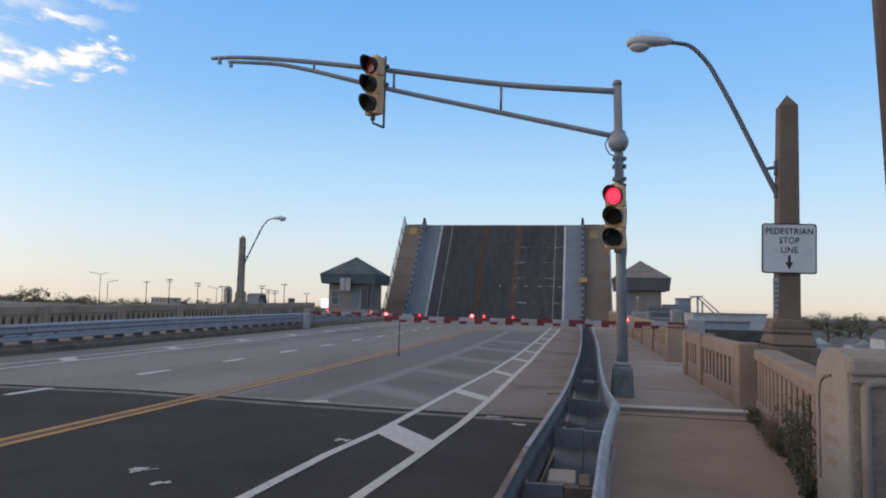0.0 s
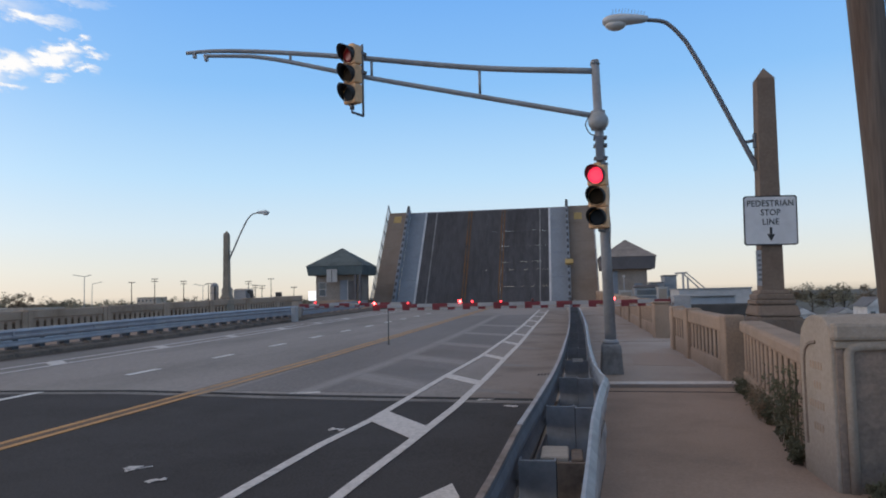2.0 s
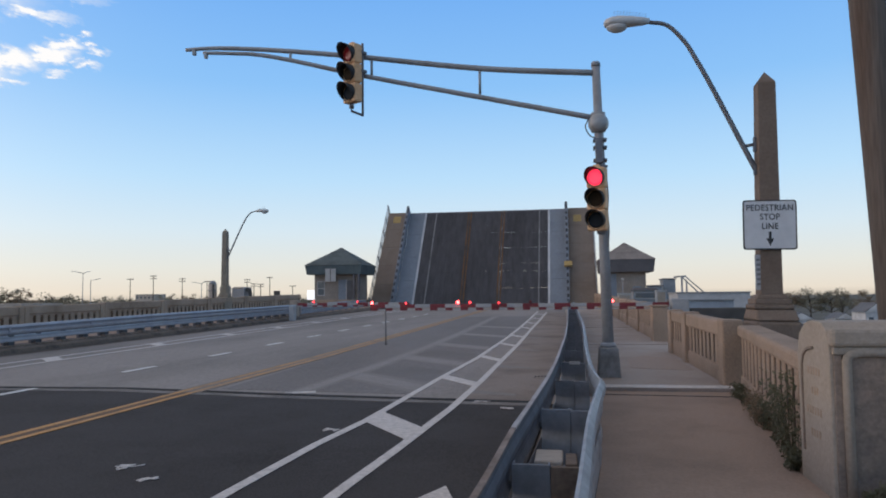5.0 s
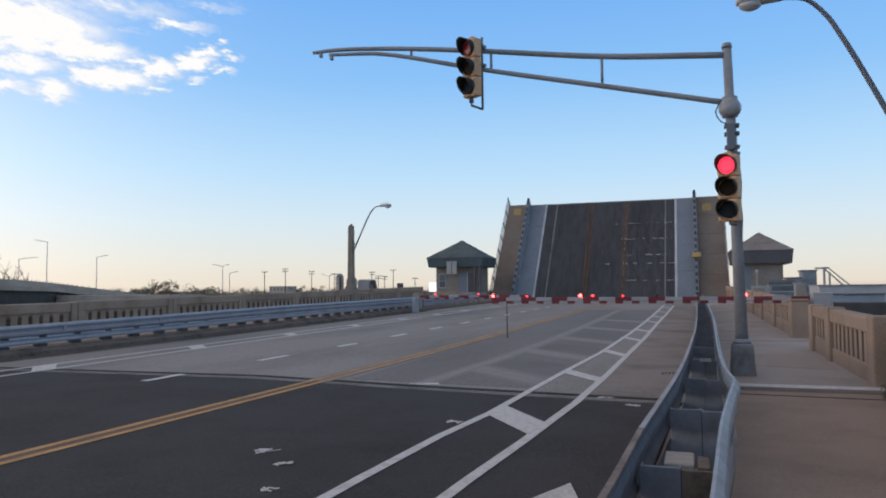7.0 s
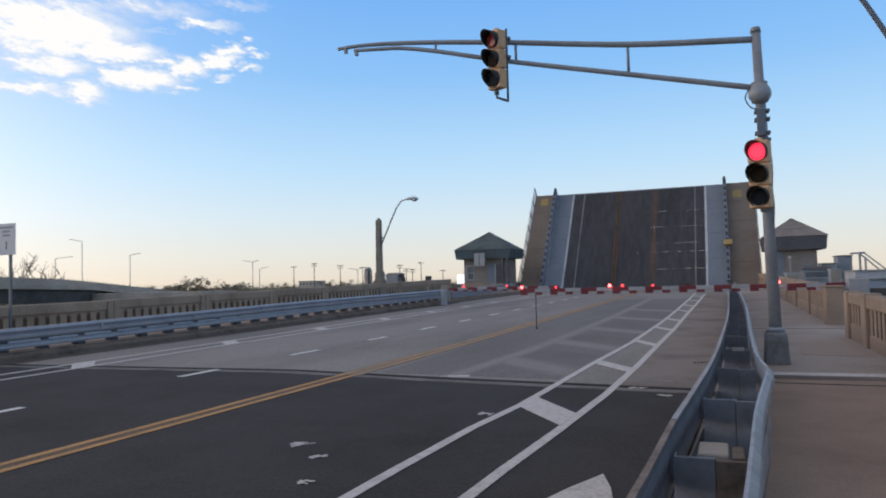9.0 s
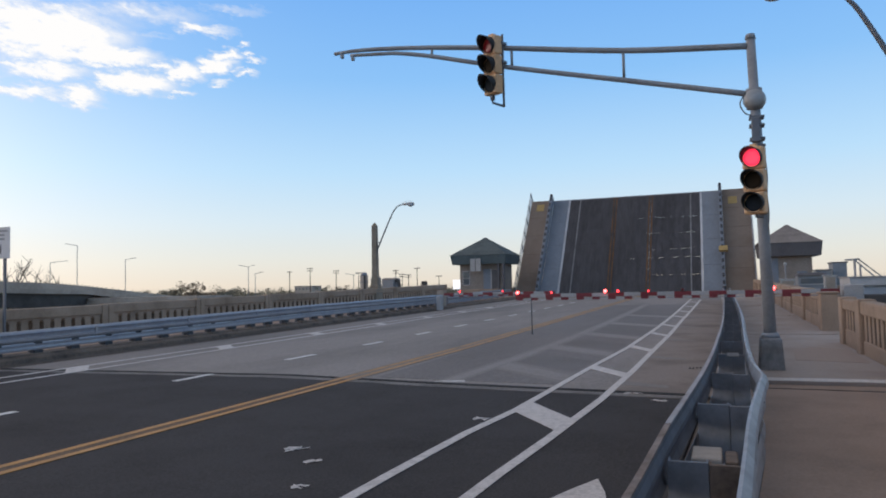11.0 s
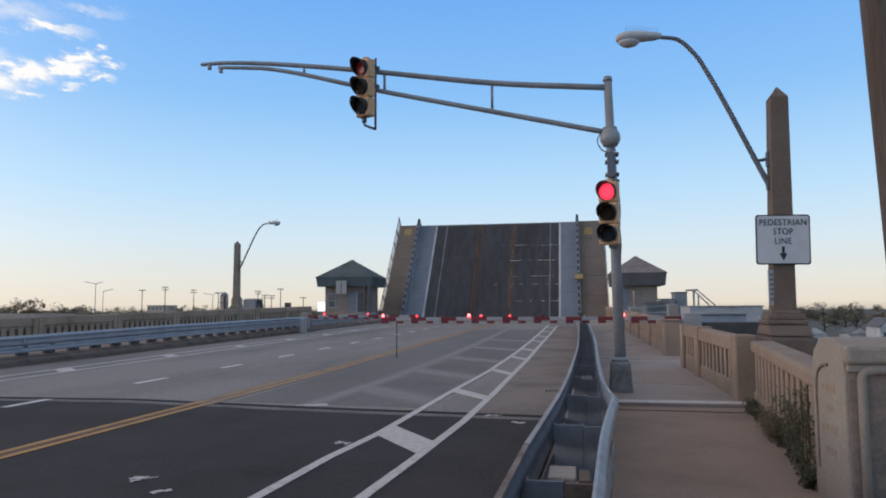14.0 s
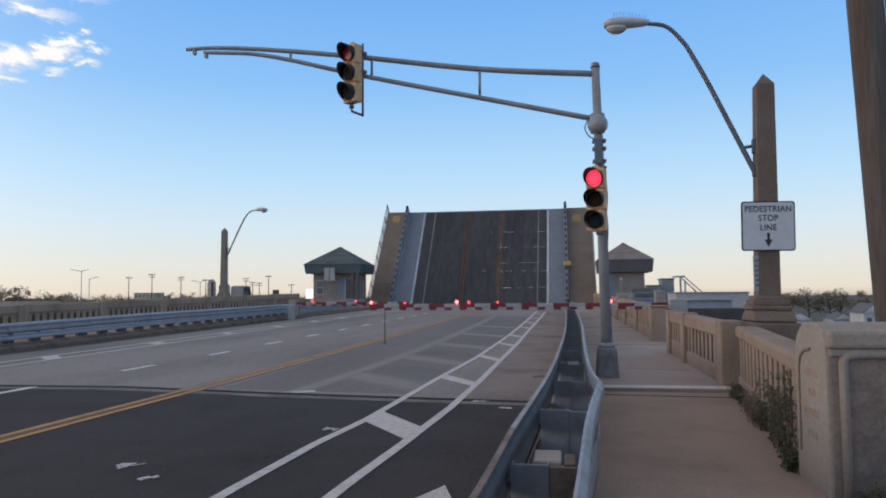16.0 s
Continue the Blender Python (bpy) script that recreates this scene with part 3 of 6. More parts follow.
marking(HR, 0.12, PAINT_W, "white line of the hatched buffer", name="hatch_line")


def on_line(line, y):
    for (a, b), (c, d) in zip(line, line[1:]):
        if y <= d:
            return a + (c - a) * (y - b) / (d - b)
    return line[-1][0]


for y, t in ((4.3, 0.75), (9.45, 0.78), (14.1, 0.52), (18.5, 0.5), (22.9, 0.5), (26.8, 0.5), (32.3, 0.5), (36.7, 0.5), (42.2, 0.5), (48.5, 0.5)):
    k = 1.07
    a, b = on_line(HL, y) + 0.04, on_line(HR, y - k) - 0.04
    structure("hatch_bar", strip([(a, y), (b, y - k), (b + 0.03, y - k + t), (a + 0.04, y + t)], zr, 0.010), PAINT_W, "white bar of the hatched buffer", "road marking")
structure("lane_arrow", strip([(-1.42, 5.55), (-1.26, 6.02), (-1.06, 6.49), (-0.94, 6.1), (-0.86, 5.7), (-1.1, 5.35)], zr, 0.010), PAINT_W, "white arrow head by the guard rail", "road marking")
rng = random.Random(4)
for cx, cy, s in ((-4.35, 6.8, 0.10), (-3.86, 6.38, 0.07), (-3.5, 5.57, 0.06), (-2.9, 8.88, 0.07), (-4.6, 12.0, 0.09), (-1.3, 11.3, 0.10), (-0.85, 10.7, 0.07)):
    bm = bmesh.new()
    for k in range(9):
        ox, oy, a = rng.uniform(-s, s), rng.uniform(-s, s) * 0.8, rng.uniform(-1.5, 1.5)
        l, w = rng.uniform(0.25, 0.8) * s, rng.uniform(0.008, 0.02)
        c, n = math.cos(a), math.sin(a)
        strip([(cx + ox - c * l + n * w, cy + oy - n * l - c * w), (cx + ox + c * l + n * w, cy + oy + n * l - c * w),
               (cx + ox + c * l - n * w, cy + oy + n * l + c * w), (cx + ox - c * l - n * w, cy + oy - n * l + c * w)], zr, 0.008 + 0.0006 * k, bm)
    structure("paint_scrap", bm, PAINT_W, "smeared scraps of white road paint on asphalt", "road marking")
structure("lane_wear", strip([(-6.08, 12.35), (-2.62, 12.0), (-2.43, 14.1), (-2.18, 18.4), (-2.02, 25.1), (-1.98, 45), (-6.05, 45), (-6.02, 18)], zr, 0.0036), LANE_DK, "darker oil-stained lane beside the centre line", "road")
# faded hatching of an older layout, right of the centre line
OLD = [(-4.55, 12.05), (-4.25, 16.4), (-4.1, 22), (-4.05, 28), (-4.1, 36), (-4.2, 46)]
marking(OLD, 0.46, PAINT_GHOST_EDGE, "worn margin of a faded line", 0.0050, "ghost_margin")
marking(OLD, 0.24, PAINT_GHOST, "faded line of an older layout", 0.0060, "ghost_line")
marking([(-4.62, 11.98), (-4.25, 12.12)], 0.20, PAINT_W, "white remnant of an older line", 0.0075, "line_remnant")
for y in (13.9, 17.9, 22.3, 27.4, 33):
    a, b = on_line(OLD, y + 1.0) + 0.14, on_line(HL, y - 1.2) - 0.08
    m = on_line(HR, y - 1.6) + 0.06
    # dark diamond between two bars, then the bar with its worn margin
    structure("ghost_patch", strip([(a + 0.10, y + 1.25), (b - 0.02, y - 0.15), (b + 0.06, y + 1.5), (a + 0.25, y + 2.9)], zr, 0.0045), PATCH_DK, "dark unworn patch of pavement", "road marking")
    structure("ghost_margin", strip([(a, y - 0.05), (b, y - 1.75), (b, y - 0.45), (a, y + 1.2)], zr, 0.0050), PAINT_GHOST_EDGE, "worn margin of a faded bar", "road marking")
    structure("ghost_bar", strip([(a, y + 0.15), (b, y - 1.45), (b, y - 0.75), (a, y + 0.95)], zr, 0.0062), PAINT_GHOST, "faded bar of an older layout", "road marking")
    structure("ghost_bar", strip([(m, y - 1.75), (m + 0.75, y - 2.0), (m + 0.75, y - 1.75), (m, y - 1.3)], zr, 0.0062), PAINT_GHOST_EDGE, "faded end of a bar of an older layout", "road marking")

structure("road_shoulder", strip([(-1.64, 11.55), (-0.12, 11.2), (0.0, 20), (0.08, 34), (0.1, 52), (-1.26, 52), (-1.33, 38.4), (-1.4, 31), (-1.44, 22.4), (-1.51, 18.4), (-1.58, 14.4)], zr, 0.0045), SHOULDER, "brownish shoulder beside the guard rail", "road shoulder")

# ---- sidewalks ----
structure("sidewalk", slab(0.0, 3.6, (-40, 0, 6, 11.78), G, 0.5, lambda y: (-0.05 if y < 3 else -0.05 + 0.045 * (y - 3), 2.6 if y < 5 else 3.1)), WALK, "brown-grey concrete sidewalk beside the guard rail", "sidewalk")
structure("sidewalk_bridge", slab(0.3, 3.1, (11.80, 30, 50, 72), lambda y: G(y) + 0.05, 0.5), WALK_FAR, "pale concrete bridge sidewalk, one low step up", "sidewalk")
structure("stop_line", strip([(0.34, 11.82), (2.72, 11.82), (2.72, 12.14), (0.34, 12.14)], lambda y: G(y) + 0.05, 0.006), PAINT_W, "white painted edge across the sidewalk", "road marking")
structure("sidewalk_joint", strip([(0.2, 11.40), (2.75, 11.24), (2.75, 11.28), (0.2, 11.44)], G, 0.005), SEAM, "dark crack across the sidewalk", "joint")
for y in (20.5, 29, 38):
    structure("sidewalk_joint", strip([(0.5, y), (2.72, y), (2.72, y + 0.05), (0.5, y + 0.05)], lambda q: G(q) + 0.05, 0.005), CURB, "joint between sidewalk slabs", "joint")
structure("sidewalk_far", slab(-20.9, -16.95, (-40, 0, 30, 72), G, 0.3), WALK, "concrete sidewalk on the far side of the road", "sidewalk")
structure("curb_far", sweep([(-16.75, y, G(y)) for y in (-40, 0, 20, 40, 72)], [(-0.22, -0.16), (0.66, -0.16), (0.64, -0.02), (0.58, 0.01), (0.36, 0.03), (0.34, 0.07), (-0.22, 0.08)]), CURB, "dirty concrete curb under the far guard rail", "curb")

structure("gutter", ribbon([(-15.82, -20), (-15.82, 20), (-15.86, 43)], 0.56, zr, 0.006), GUTTER, "dark dirty gutter along the far curb", "gutter")

structure("sidewalk_stain", strip([(1.25, 14.6), (2.38, 14.3), (2.40, 16.6), (1.75, 17.2), (1.35, 16.4)], lambda y: G(y) + 0.05, 0.004), WALK_STAIN, "reddish-brown stain on the bridge sidewalk", "stain")
ob = thing("drain_grate", "dark slotted drain in the road by the guard rail", "drain")
for k in range(5):
    x = -0.60 + 0.062 * k
    part("slot", box(x, x + 0.038, 14.36 + 0.03 * k, 14.62 + 0.03 * k, zr(14.5) - 0.03, zr(14.5) + 0.008, 0.004, seg=1), SEAM, ob)
part("frame", box(-0.64, -0.27, 14.30, 14.80, zr(14.5) - 0.04, zr(14.5) + 0.0055, 0.003, seg=1), SHOULDER, ob)

# ---- guard rails ----
WPROF = [(0, 0.0), (0.075, 0.05), (0.075, 0.095), (0.012, 0.135), (0.012, 0.175), (0.075, 0.215), (0.075, 0.26), (0, 0.31)]
WPROF = WPROF + [(a - 0.012, b) for a, b in WPROF[::-1]]


def mirrored(profile):
    return [(-a, b) for a, b in profile][::-1]


def beam(points, z_low, profile):
    """A corrugated rail on a smooth line of (x, y)."""
    return sweep([(p.x, p.y, G(p.y) + z_low) for p in curve_points([(x, y, 0) for x, y in points], 5)], profile)


FRONT = [(-0.79, -3), (-0.51, 0.8), (-0.375, 2.9), (-0.31, 4.5), (-0.225, 5.9), (-0.14, 7.5), (-0.06, 10.1), (0.05, 16), (0.14, 31), (0.18, 46)]
BACK = [(-0.42, -3), (-0.13, 0.8), (0.03, 3.0), (0.14, 4.9), (0.25, 6.2), (0.31, 6.85), (0.29, 7.3), (0.26, 8.4), (0.29, 11.1), (0.38, 15.8), (0.43, 20), (0.47, 31), (0.5, 46)]
WIDE = [(0.0, 0.31), (0.03, 0.315), (0.085, 0.275), (0.10, 0.235), (0.06, 0.19), (0.05, 0.145), (0.105, 0.10), (0.10, 0.05), (0.045, 0.0), (0.033, 0.0), (0.085, 0.055), (0.09, 0.095), (0.038, 0.14), (0.048, 0.19), (0.086, 0.235), (0.074, 0.27), (0.028, 0.303), (0.0, 0.298)]
SLIM = [(a * (0.60 if b > 0.17 else 0.25), b) for a, b in WIDE]
# dark floor strip added for the shade inside the rail
structure("rail_bed", slab(0, 0, [-3 + 0.7 * k for k in range(70)], lambda y: G(y) + 0.03, 0.25, lambda y: (on_line(FRONT, y) + 0.02, on_line(BACK, y) - 0.005)), GUTTER, "dark strip painted for the shade between the two faces of the guard rail", "curb")
rail = thing("guard_rail", "double-sided galvanised guard rail between road and sidewalk", "guard rail")
# inner face's shade and the lip's light are put into two steel colours
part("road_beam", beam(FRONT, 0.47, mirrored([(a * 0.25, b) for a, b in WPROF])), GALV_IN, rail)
LIP = [(-0.016, 0), (0.016, 0), (0.016, 0.012), (-0.016, 0.012)]
part("road_beam_lip", beam(FRONT[3:], 0.775, LIP), GALV_LIP, rail, "rust-tinged top lip, its light put into a paler steel")
part("road_beam_lip", beam(FRONT[:3] + [(-0.312, 4.46)], 0.775, LIP), RUST_LIP, rail, "rusty scraped top lip")
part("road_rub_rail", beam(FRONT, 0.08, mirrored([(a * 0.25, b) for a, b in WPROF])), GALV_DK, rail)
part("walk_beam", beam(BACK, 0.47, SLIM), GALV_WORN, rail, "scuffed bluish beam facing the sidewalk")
part("walk_rub_rail", beam(BACK, 0.06, [(a * 0.3, b) for a, b in SLIM]), GALV_WORN, rail)
bolt = mesh_of(tube([(0.055, 0, 0), (0.072, 0, 0)], 0.016, 8), "bolt")
k = 0
y = -1.455
while y < 45:
    a, b = on_line(FRONT, y) + 0.015, on_line(BACK, y) - 0.012
    mid, z = (a + b) / 2 + 0.02, G(y)
    pm = bmesh.new()
    box(mid - 0.075, mid + 0.075, y + 0.06, y + 0.068, z - 0.15, z + 0.60, 0, pm)
    box(mid - 0.082, mid - 0.073, y + 0.0, y + 0.128, z - 0.15, z + 0.60, 0, pm)
    box(mid + 0.073, mid + 0.082, y + 0.0, y + 0.128, z - 0.15, z + 0.60, 0, pm)
    part("post", pm, GALV_POST, rail)
    # pressed blockouts: a flat web towards the walker, with flanges turned back
    for x0, x1, top in ((a, mid - 0.002, 0.625), (mid + 0.002, b, 0.615)):
        bm = box(x0, x1, y - 0.012, y - 0.004, z + 0.10, z + top, 0.002, seg=1)
        box(x0, x0 + 0.012, y - 0.004, y + 0.10, z + 0.10, z + top, 0.002, bm, 1)
        box(x1 - 0.012, x1, y - 0.004, y + 0.10, z + 0.10, z + top, 0.002, bm, 1)
        box(x0 + 0.012, x1 - 0.012, y - 0.004, y + 0.03, z + top - 0.012, z + top - 0.002, 0, bm)
        part("blockout", bm, GALV_POST if x0 == a or k != 3 else RUSTY, rail, "rust-stained blockout" if (k == 3 and x0 != a) else "")
    o = part("bolt", bolt, GALV, rail)
    o.location = (on_line(BACK, y) - 0.022, y, z + 0.66)
    if k == 3:
        part("wood_block", box(mid - 0.095, mid + 0.07, y + 0.07, y + 0.40, z + 0.55, z + 0.63, 0.01), WOODBLOCK, rail, "bleached wood block")
        part("wood_block", box(mid + 0.085, mid + 0.155, y + 0.08, y + 0.38, z + 0.54, z + 0.615, 0.01), RUSTY, rail, "brown wood block")
    if k == 6:
        part("reflector", box(mid - 0.07, mid + 0.07, y - 0.03, y - 0.018, z + 0.60, z + 0.645), PAINT_W, rail, "white reflector strip")
    y += 1.905
    k += 1
rail2 = thing("guard_rail", "galvanised guard rail with two beams along the far curb", "guard rail")
FAR_RAIL = [(-16.55, -20), (-16.55, 0), (-16.55, 15), (-16.5, 30), (-16.5, 43)]


def far_lift(y):
    """Lowers the nearer part of the far guard rail, shaped to fit the camera's view."""
    return min(0.0, 0.007 * (y - 27.0))


def far_beam(z_low, profile):
    return sweep([(p.x, p.y, G(p.y) + far_lift(p.y) + z_low) for p in curve_points([(x, y, 0) for x, y in FAR_RAIL], 5)], profile)


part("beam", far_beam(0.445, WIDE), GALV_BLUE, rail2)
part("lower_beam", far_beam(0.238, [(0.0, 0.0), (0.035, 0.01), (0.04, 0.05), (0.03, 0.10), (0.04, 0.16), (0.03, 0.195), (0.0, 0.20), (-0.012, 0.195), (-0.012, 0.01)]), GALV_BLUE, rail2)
# highlight along the top edge, painted as a pale strip
part("beam_lip", far_beam(0.745, [(-0.025, 0), (0.035, 0), (0.035, 0.016), (-0.025, 0.016)]), LAMP_GREY, rail2, "added strip whose pale colour stands for the top edge's highlight")
pm = mesh_of(box(-0.24, -0.06, -0.06, 0.06, -0.05, 0.68, 0.01), "far_post")
bl = mesh_of(box(-0.06, 0.085, -0.11, 0.11, 0.395, 0.46, 0.01), "far_block")
ft = mesh_of(box(-0.10, 0.09, -0.13, 0.13, 0.13, 0.240, 0.012), "far_shoe")
fo = mesh_of(frustum(0.10, 0.0, -0.06, 0.14, 0.34, 0.62, 0.22, 0.36, 0.02), "far_foot")
y = -8.0
while y < 43:
    for me, nm, mt in ((pm, "post", GALV_DK), (bl, "blockout", STEEL_DK), (ft, "shoe", STEEL_DK), (fo, "foot_block", CURB)):
        o = part(nm, me, mt, rail2)
        o.location = (-16.58, y, G(y) + far_lift(y))
    y += 1.15
sp = mesh_of(box(0.09, 0.115, -0.05, 0.05, 0.50, 0.72, 0.004, seg=1), "splice")
y = -7.2
while y < 42:
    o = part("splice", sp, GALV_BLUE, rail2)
    o.location = (-16.55, y, G(y) + far_lift(y))
    y += 3.81
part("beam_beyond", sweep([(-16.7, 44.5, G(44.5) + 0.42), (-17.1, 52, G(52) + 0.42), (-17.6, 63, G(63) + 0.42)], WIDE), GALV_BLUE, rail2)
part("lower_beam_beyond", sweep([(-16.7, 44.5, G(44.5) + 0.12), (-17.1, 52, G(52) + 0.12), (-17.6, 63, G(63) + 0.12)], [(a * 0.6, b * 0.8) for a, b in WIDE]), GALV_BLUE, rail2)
for y in range(45, 63, 2):
    part("post", box(-16.98 - 0.05 * (y - 45), -16.82 - 0.05 * (y - 45), y - 0.06, y + 0.06, G(y) - 0.1, G(y) + 0.68), GALV_DK, rail2)
part("end_post", box(-16.85, -16.35, 43.0, 43.4, G(43), G(43) + 1.02, 0.04), CONC_PALE, rail2, "pale concrete end post")

# ---- concrete balustrades ----
def balustrade(x0, y0, x1, y1, slots, height=1.05, label="", material=None, width=0.34, posts=(False, True), z_extra=0.0, arched=False, plinth=0.34, head=0.24):
    """A run of open concrete parapet between two ends: plinth, balusters, top rail and posts."""
    material = material or CONCRETE
    ob = thing("balustrade", label or "tan concrete balustrade with narrow upright slots", "balustrade", "bridge balustrades")
    ln = math.hypot(x1 - x0, y1 - y0)
    ang = math.atan2(y1 - y0, x1 - x0)
    z0, z1 = G(y0) + z_extra, G(y1) + z_extra
    ob.matrix_basis = Matrix.Translation((x0, y0, z0)) @ Matrix.Rotation(ang, 4, "Z") @ Matrix.Rotation(-math.atan2(z1 - z0, ln), 4, "Y")
    w = width / 2
    pw = 0.26 if arched else 0.40
    a = pw if posts[0] else 0.0
    b = ln - (pw if posts[1] else 0.0)
    part("plinth", box(a, b, -w, w, -0.15, plinth, 0.025), material, ob)
    part("top_rail", box(a, b, -w - 0.03, w + 0.03, height - head, height, 0.04), material, ob)
    if posts[0]:
        part("post", box(0, pw, -w - 0.06, w + (0.031 if arched else 0.06), -0.15, height + (0.004 if arched else 0.03), 0.03), material, ob)
    if posts[1]:
        part("post", box(ln - pw, ln, -w - 0.06, w + (0.031 if arched else 0.06), -0.15, height + (0.004 if arched else 0.03), 0.03), material, ob)
    pitch = (b - a - 0.3) / max(slots, 1)
    gap = min(0.15 if arched else 0.16, pitch * (0.45 if arched else 0.46))
    thin = 0.025 if arched else 0.022
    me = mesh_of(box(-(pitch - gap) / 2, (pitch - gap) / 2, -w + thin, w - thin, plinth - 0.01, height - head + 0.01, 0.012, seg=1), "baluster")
    # reveals of the slots, their shade put into a darker concrete
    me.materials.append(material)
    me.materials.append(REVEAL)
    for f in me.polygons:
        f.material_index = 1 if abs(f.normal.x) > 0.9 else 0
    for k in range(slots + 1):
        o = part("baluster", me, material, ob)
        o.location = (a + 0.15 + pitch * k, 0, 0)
    if arched:
        # rounded heads of the openings
        hd = bmesh.new()
        pts = [(-gap / 2 * math.cos(t), gap / 2 * math.sin(t)) for t in (math.pi * i / 6 for i in range(7))] + [(gap / 2, 0.16), (-gap / 2, 0.16)]
        lo = [hd.verts.new((x, -w + thin + 0.01, height - head - 0.12 + z)) for x, z in pts]
        hi = [hd.verts.new((x, w - thin - 0.01, height - head - 0.12 + z)) for x, z in pts]
        hd.faces.new(lo)
        hd.faces.new(hi[::-1])
        for i in range(len(pts)):
            j = (i + 1) % len(pts)
            hd.faces.new((lo[i], hi[i], hi[j], lo[j]))
        me2 = mesh_of(hd, "arch_head")
        for k in range(slots):
            o = part("arch_head", me2, material, ob)
            o.location = (a + 0.15 + pitch * (k + 0.5), 0, 0)
    return ob


balustrade(2.23, 6.9, 2.83, 11.95, 13, 1.01, "tan concrete balustrade overgrown with weeds near the pier", posts=(False, False), plinth=0.24, head=0.17, width=0.30)
balustrade(2.62, 12.12, 2.60, 16.1, 8, 1.01, "tan concrete balustrade with thick end post by the stop line", posts=(True, True), width=0.20, z_extra=0.05, plinth=0.26, head=0.26)
balustrade(2.60, 16.12, 2.60, 18.2, 4, 0.99, posts=(False, True), width=0.20, z_extra=0.05)
ob = thing("parapet_post", "stout tan concrete post beside the sidewalk", "post")
part("shaft", box(2.50, 2.93, 21.7, 22.25, G(22), G(22) + 1.03, 0.03), CONCRETE, ob)
part("cap", box(2.47, 2.96, 21.67, 22.28, G(22) + 1.03, G(22) + 1.09, 0.03), CONCRETE, ob)
for k in range(9):
    balustrade(2.72, 22.35 + 4.6 * k, 2.72, 26.9 + 4.6 * k, 9, 1.02, z_extra=0.05, width=0.26)
for k in range(13):
    y0 = -9.5 + 4.9 * k
    balustrade(-20.55, y0, -20.55, y0 + 4.88, 10, 1.16, "brown concrete balustrade with small arched openings", material=PARAPET, posts=(True, True), arched=True, plinth=0.40, head=0.34, z_extra=0.006 * (y0 - 22.0))


# ---- the stone pier at the bridge end ----
def end_pier():
    ob = thing("stone_pier", "pale weathered concrete pier with arched inset panels", "pier")
    H, x0, x1, y0, y1 = 1.41, 1.995, 4.3, 6.02, 6.78
    # rounded-over block: profile across y, carried along x
    bm = bmesh.new()
    prof = [(y0, -0.1), (y0, H - 0.16), (y0 + 0.05, H - 0.07), (y0 + 0.16, H - 0.01), (y0 + 0.42, H), (y1 - 0.2, H - 0.03), (y1 - 0.06, H - 0.12), (y1, H - 0.26), (y1, -0.1)]
    rows = [[bm.verts.new((x, a, b)) for a, b in prof] for x in (x0, x1)]
    for k in range(len(prof)):
        j = (k + 1) % len(prof)
        bm.faces.new((rows[0][k], rows[0][j], rows[1][j], rows[1][k]))
    bm.faces.new(rows[0][::-1])
    bm.faces.new(rows[1])
    bmesh.ops.bevel(bm, geom=bm.edges[:], offset=0.012, segments=2, affect="EDGES", profile=0.5)
    part("block", bm, CONC_PALE, ob)
    # front: cornice, raised moulding, stile and inset panel, these two darkened for shade
    part("cornice", box(x0 + 0.0, x1, y0 - 0.07, y0 + 0.02, H - 0.19, H - 0.05, 0.03), CONC_PALE, ob)
    part("cornice_step", box(x0 + 0.02, x1, y0 - 0.035, y0 + 0.02, H - 0.25, H - 0.19, 0.012), CONC_PALE, ob)
    mold = [(x0 + 0.118, -0.05), (x0 + 0.118, 1.11), (x0 + 0.127, 1.145), (x0 + 0.155, 1.168), (x0 + 0.23, 1.178), (x1, 1.178)]
    bm = bmesh.new()
    rings = []
    for i, (x, z) in enumerate(mold):
        a, b = mold[max(i - 1, 0)], mold[min(i + 1, len(mold) - 1)]
        d = Vector((b[0] - a[0], b[1] - a[1])).normalized()
        n = Vector((-d.y, d.x))
        rings.append([bm.verts.new((x + n.x * u, y0 - v, z + n.y * u)) for u, v in ((-0.035, -0.01), (-0.03, 0.045), (0.03, 0.045), (0.035, -0.01))])
    for a, b in zip(rings, rings[1:]):
        for k in range(4):
            bm.faces.new((a[k], a[(k + 1) % 4], b[(k + 1) % 4], b[k]))
    bm.faces.new(rings[0])
    bm.faces.new(rings[-1])
    part("moulding", smooth(bm), CONC_PALE, ob)
    part("front_panel", box(x0 + 0.14, x1, y0 - 0.012, y0 + 0.02, -0.05, 1.155, 0), CONC_DARK, ob, "stained inset panel, the front face's shade put into its colour")
    part("front_stile", box(x0 + 0.03, x0 + 0.088, y0 - 0.014, y0 + 0.02, -0.08, H - 0.25, 0.006), CONC_DARK, ob)
    # road face: arched tablet with worn lettering
    # the groove's shade, drawn as a dark strip on the far side only
    arch = [(y0 + 0.34, 1.19), (y0 + 0.44, 1.18), (y0 + 0.52, 1.16), (y0 + 0.59, 1.12), (y0 + 0.63, 1.04), (y0 + 0.64, 0.9), (y0 + 0.64, 0.32)]
    bm = bmesh.new()
    rings = []
    for i, (a, z) in enumerate(arch):
        p, q = arch[max(i - 1, 0)], arch[min(i + 1, len(arch) - 1)]
        d = Vector((q[0] - p[0], q[1] - p[1])).normalized()
        n = Vector((-d.y, d.x))
        rings.append([bm.verts.new((x0 - v, a + n.x * u, z + n.y * u)) for u, v in ((-0.014, -0.01), (-0.011, 0.014), (0.011, 0.014), (0.014, -0.01))])
    for a, b in zip(rings, rings[1:]):
        for k in range(4):
            bm.faces.new((a[k], a[(k + 1) % 4], b[(k + 1) % 4], b[k]))
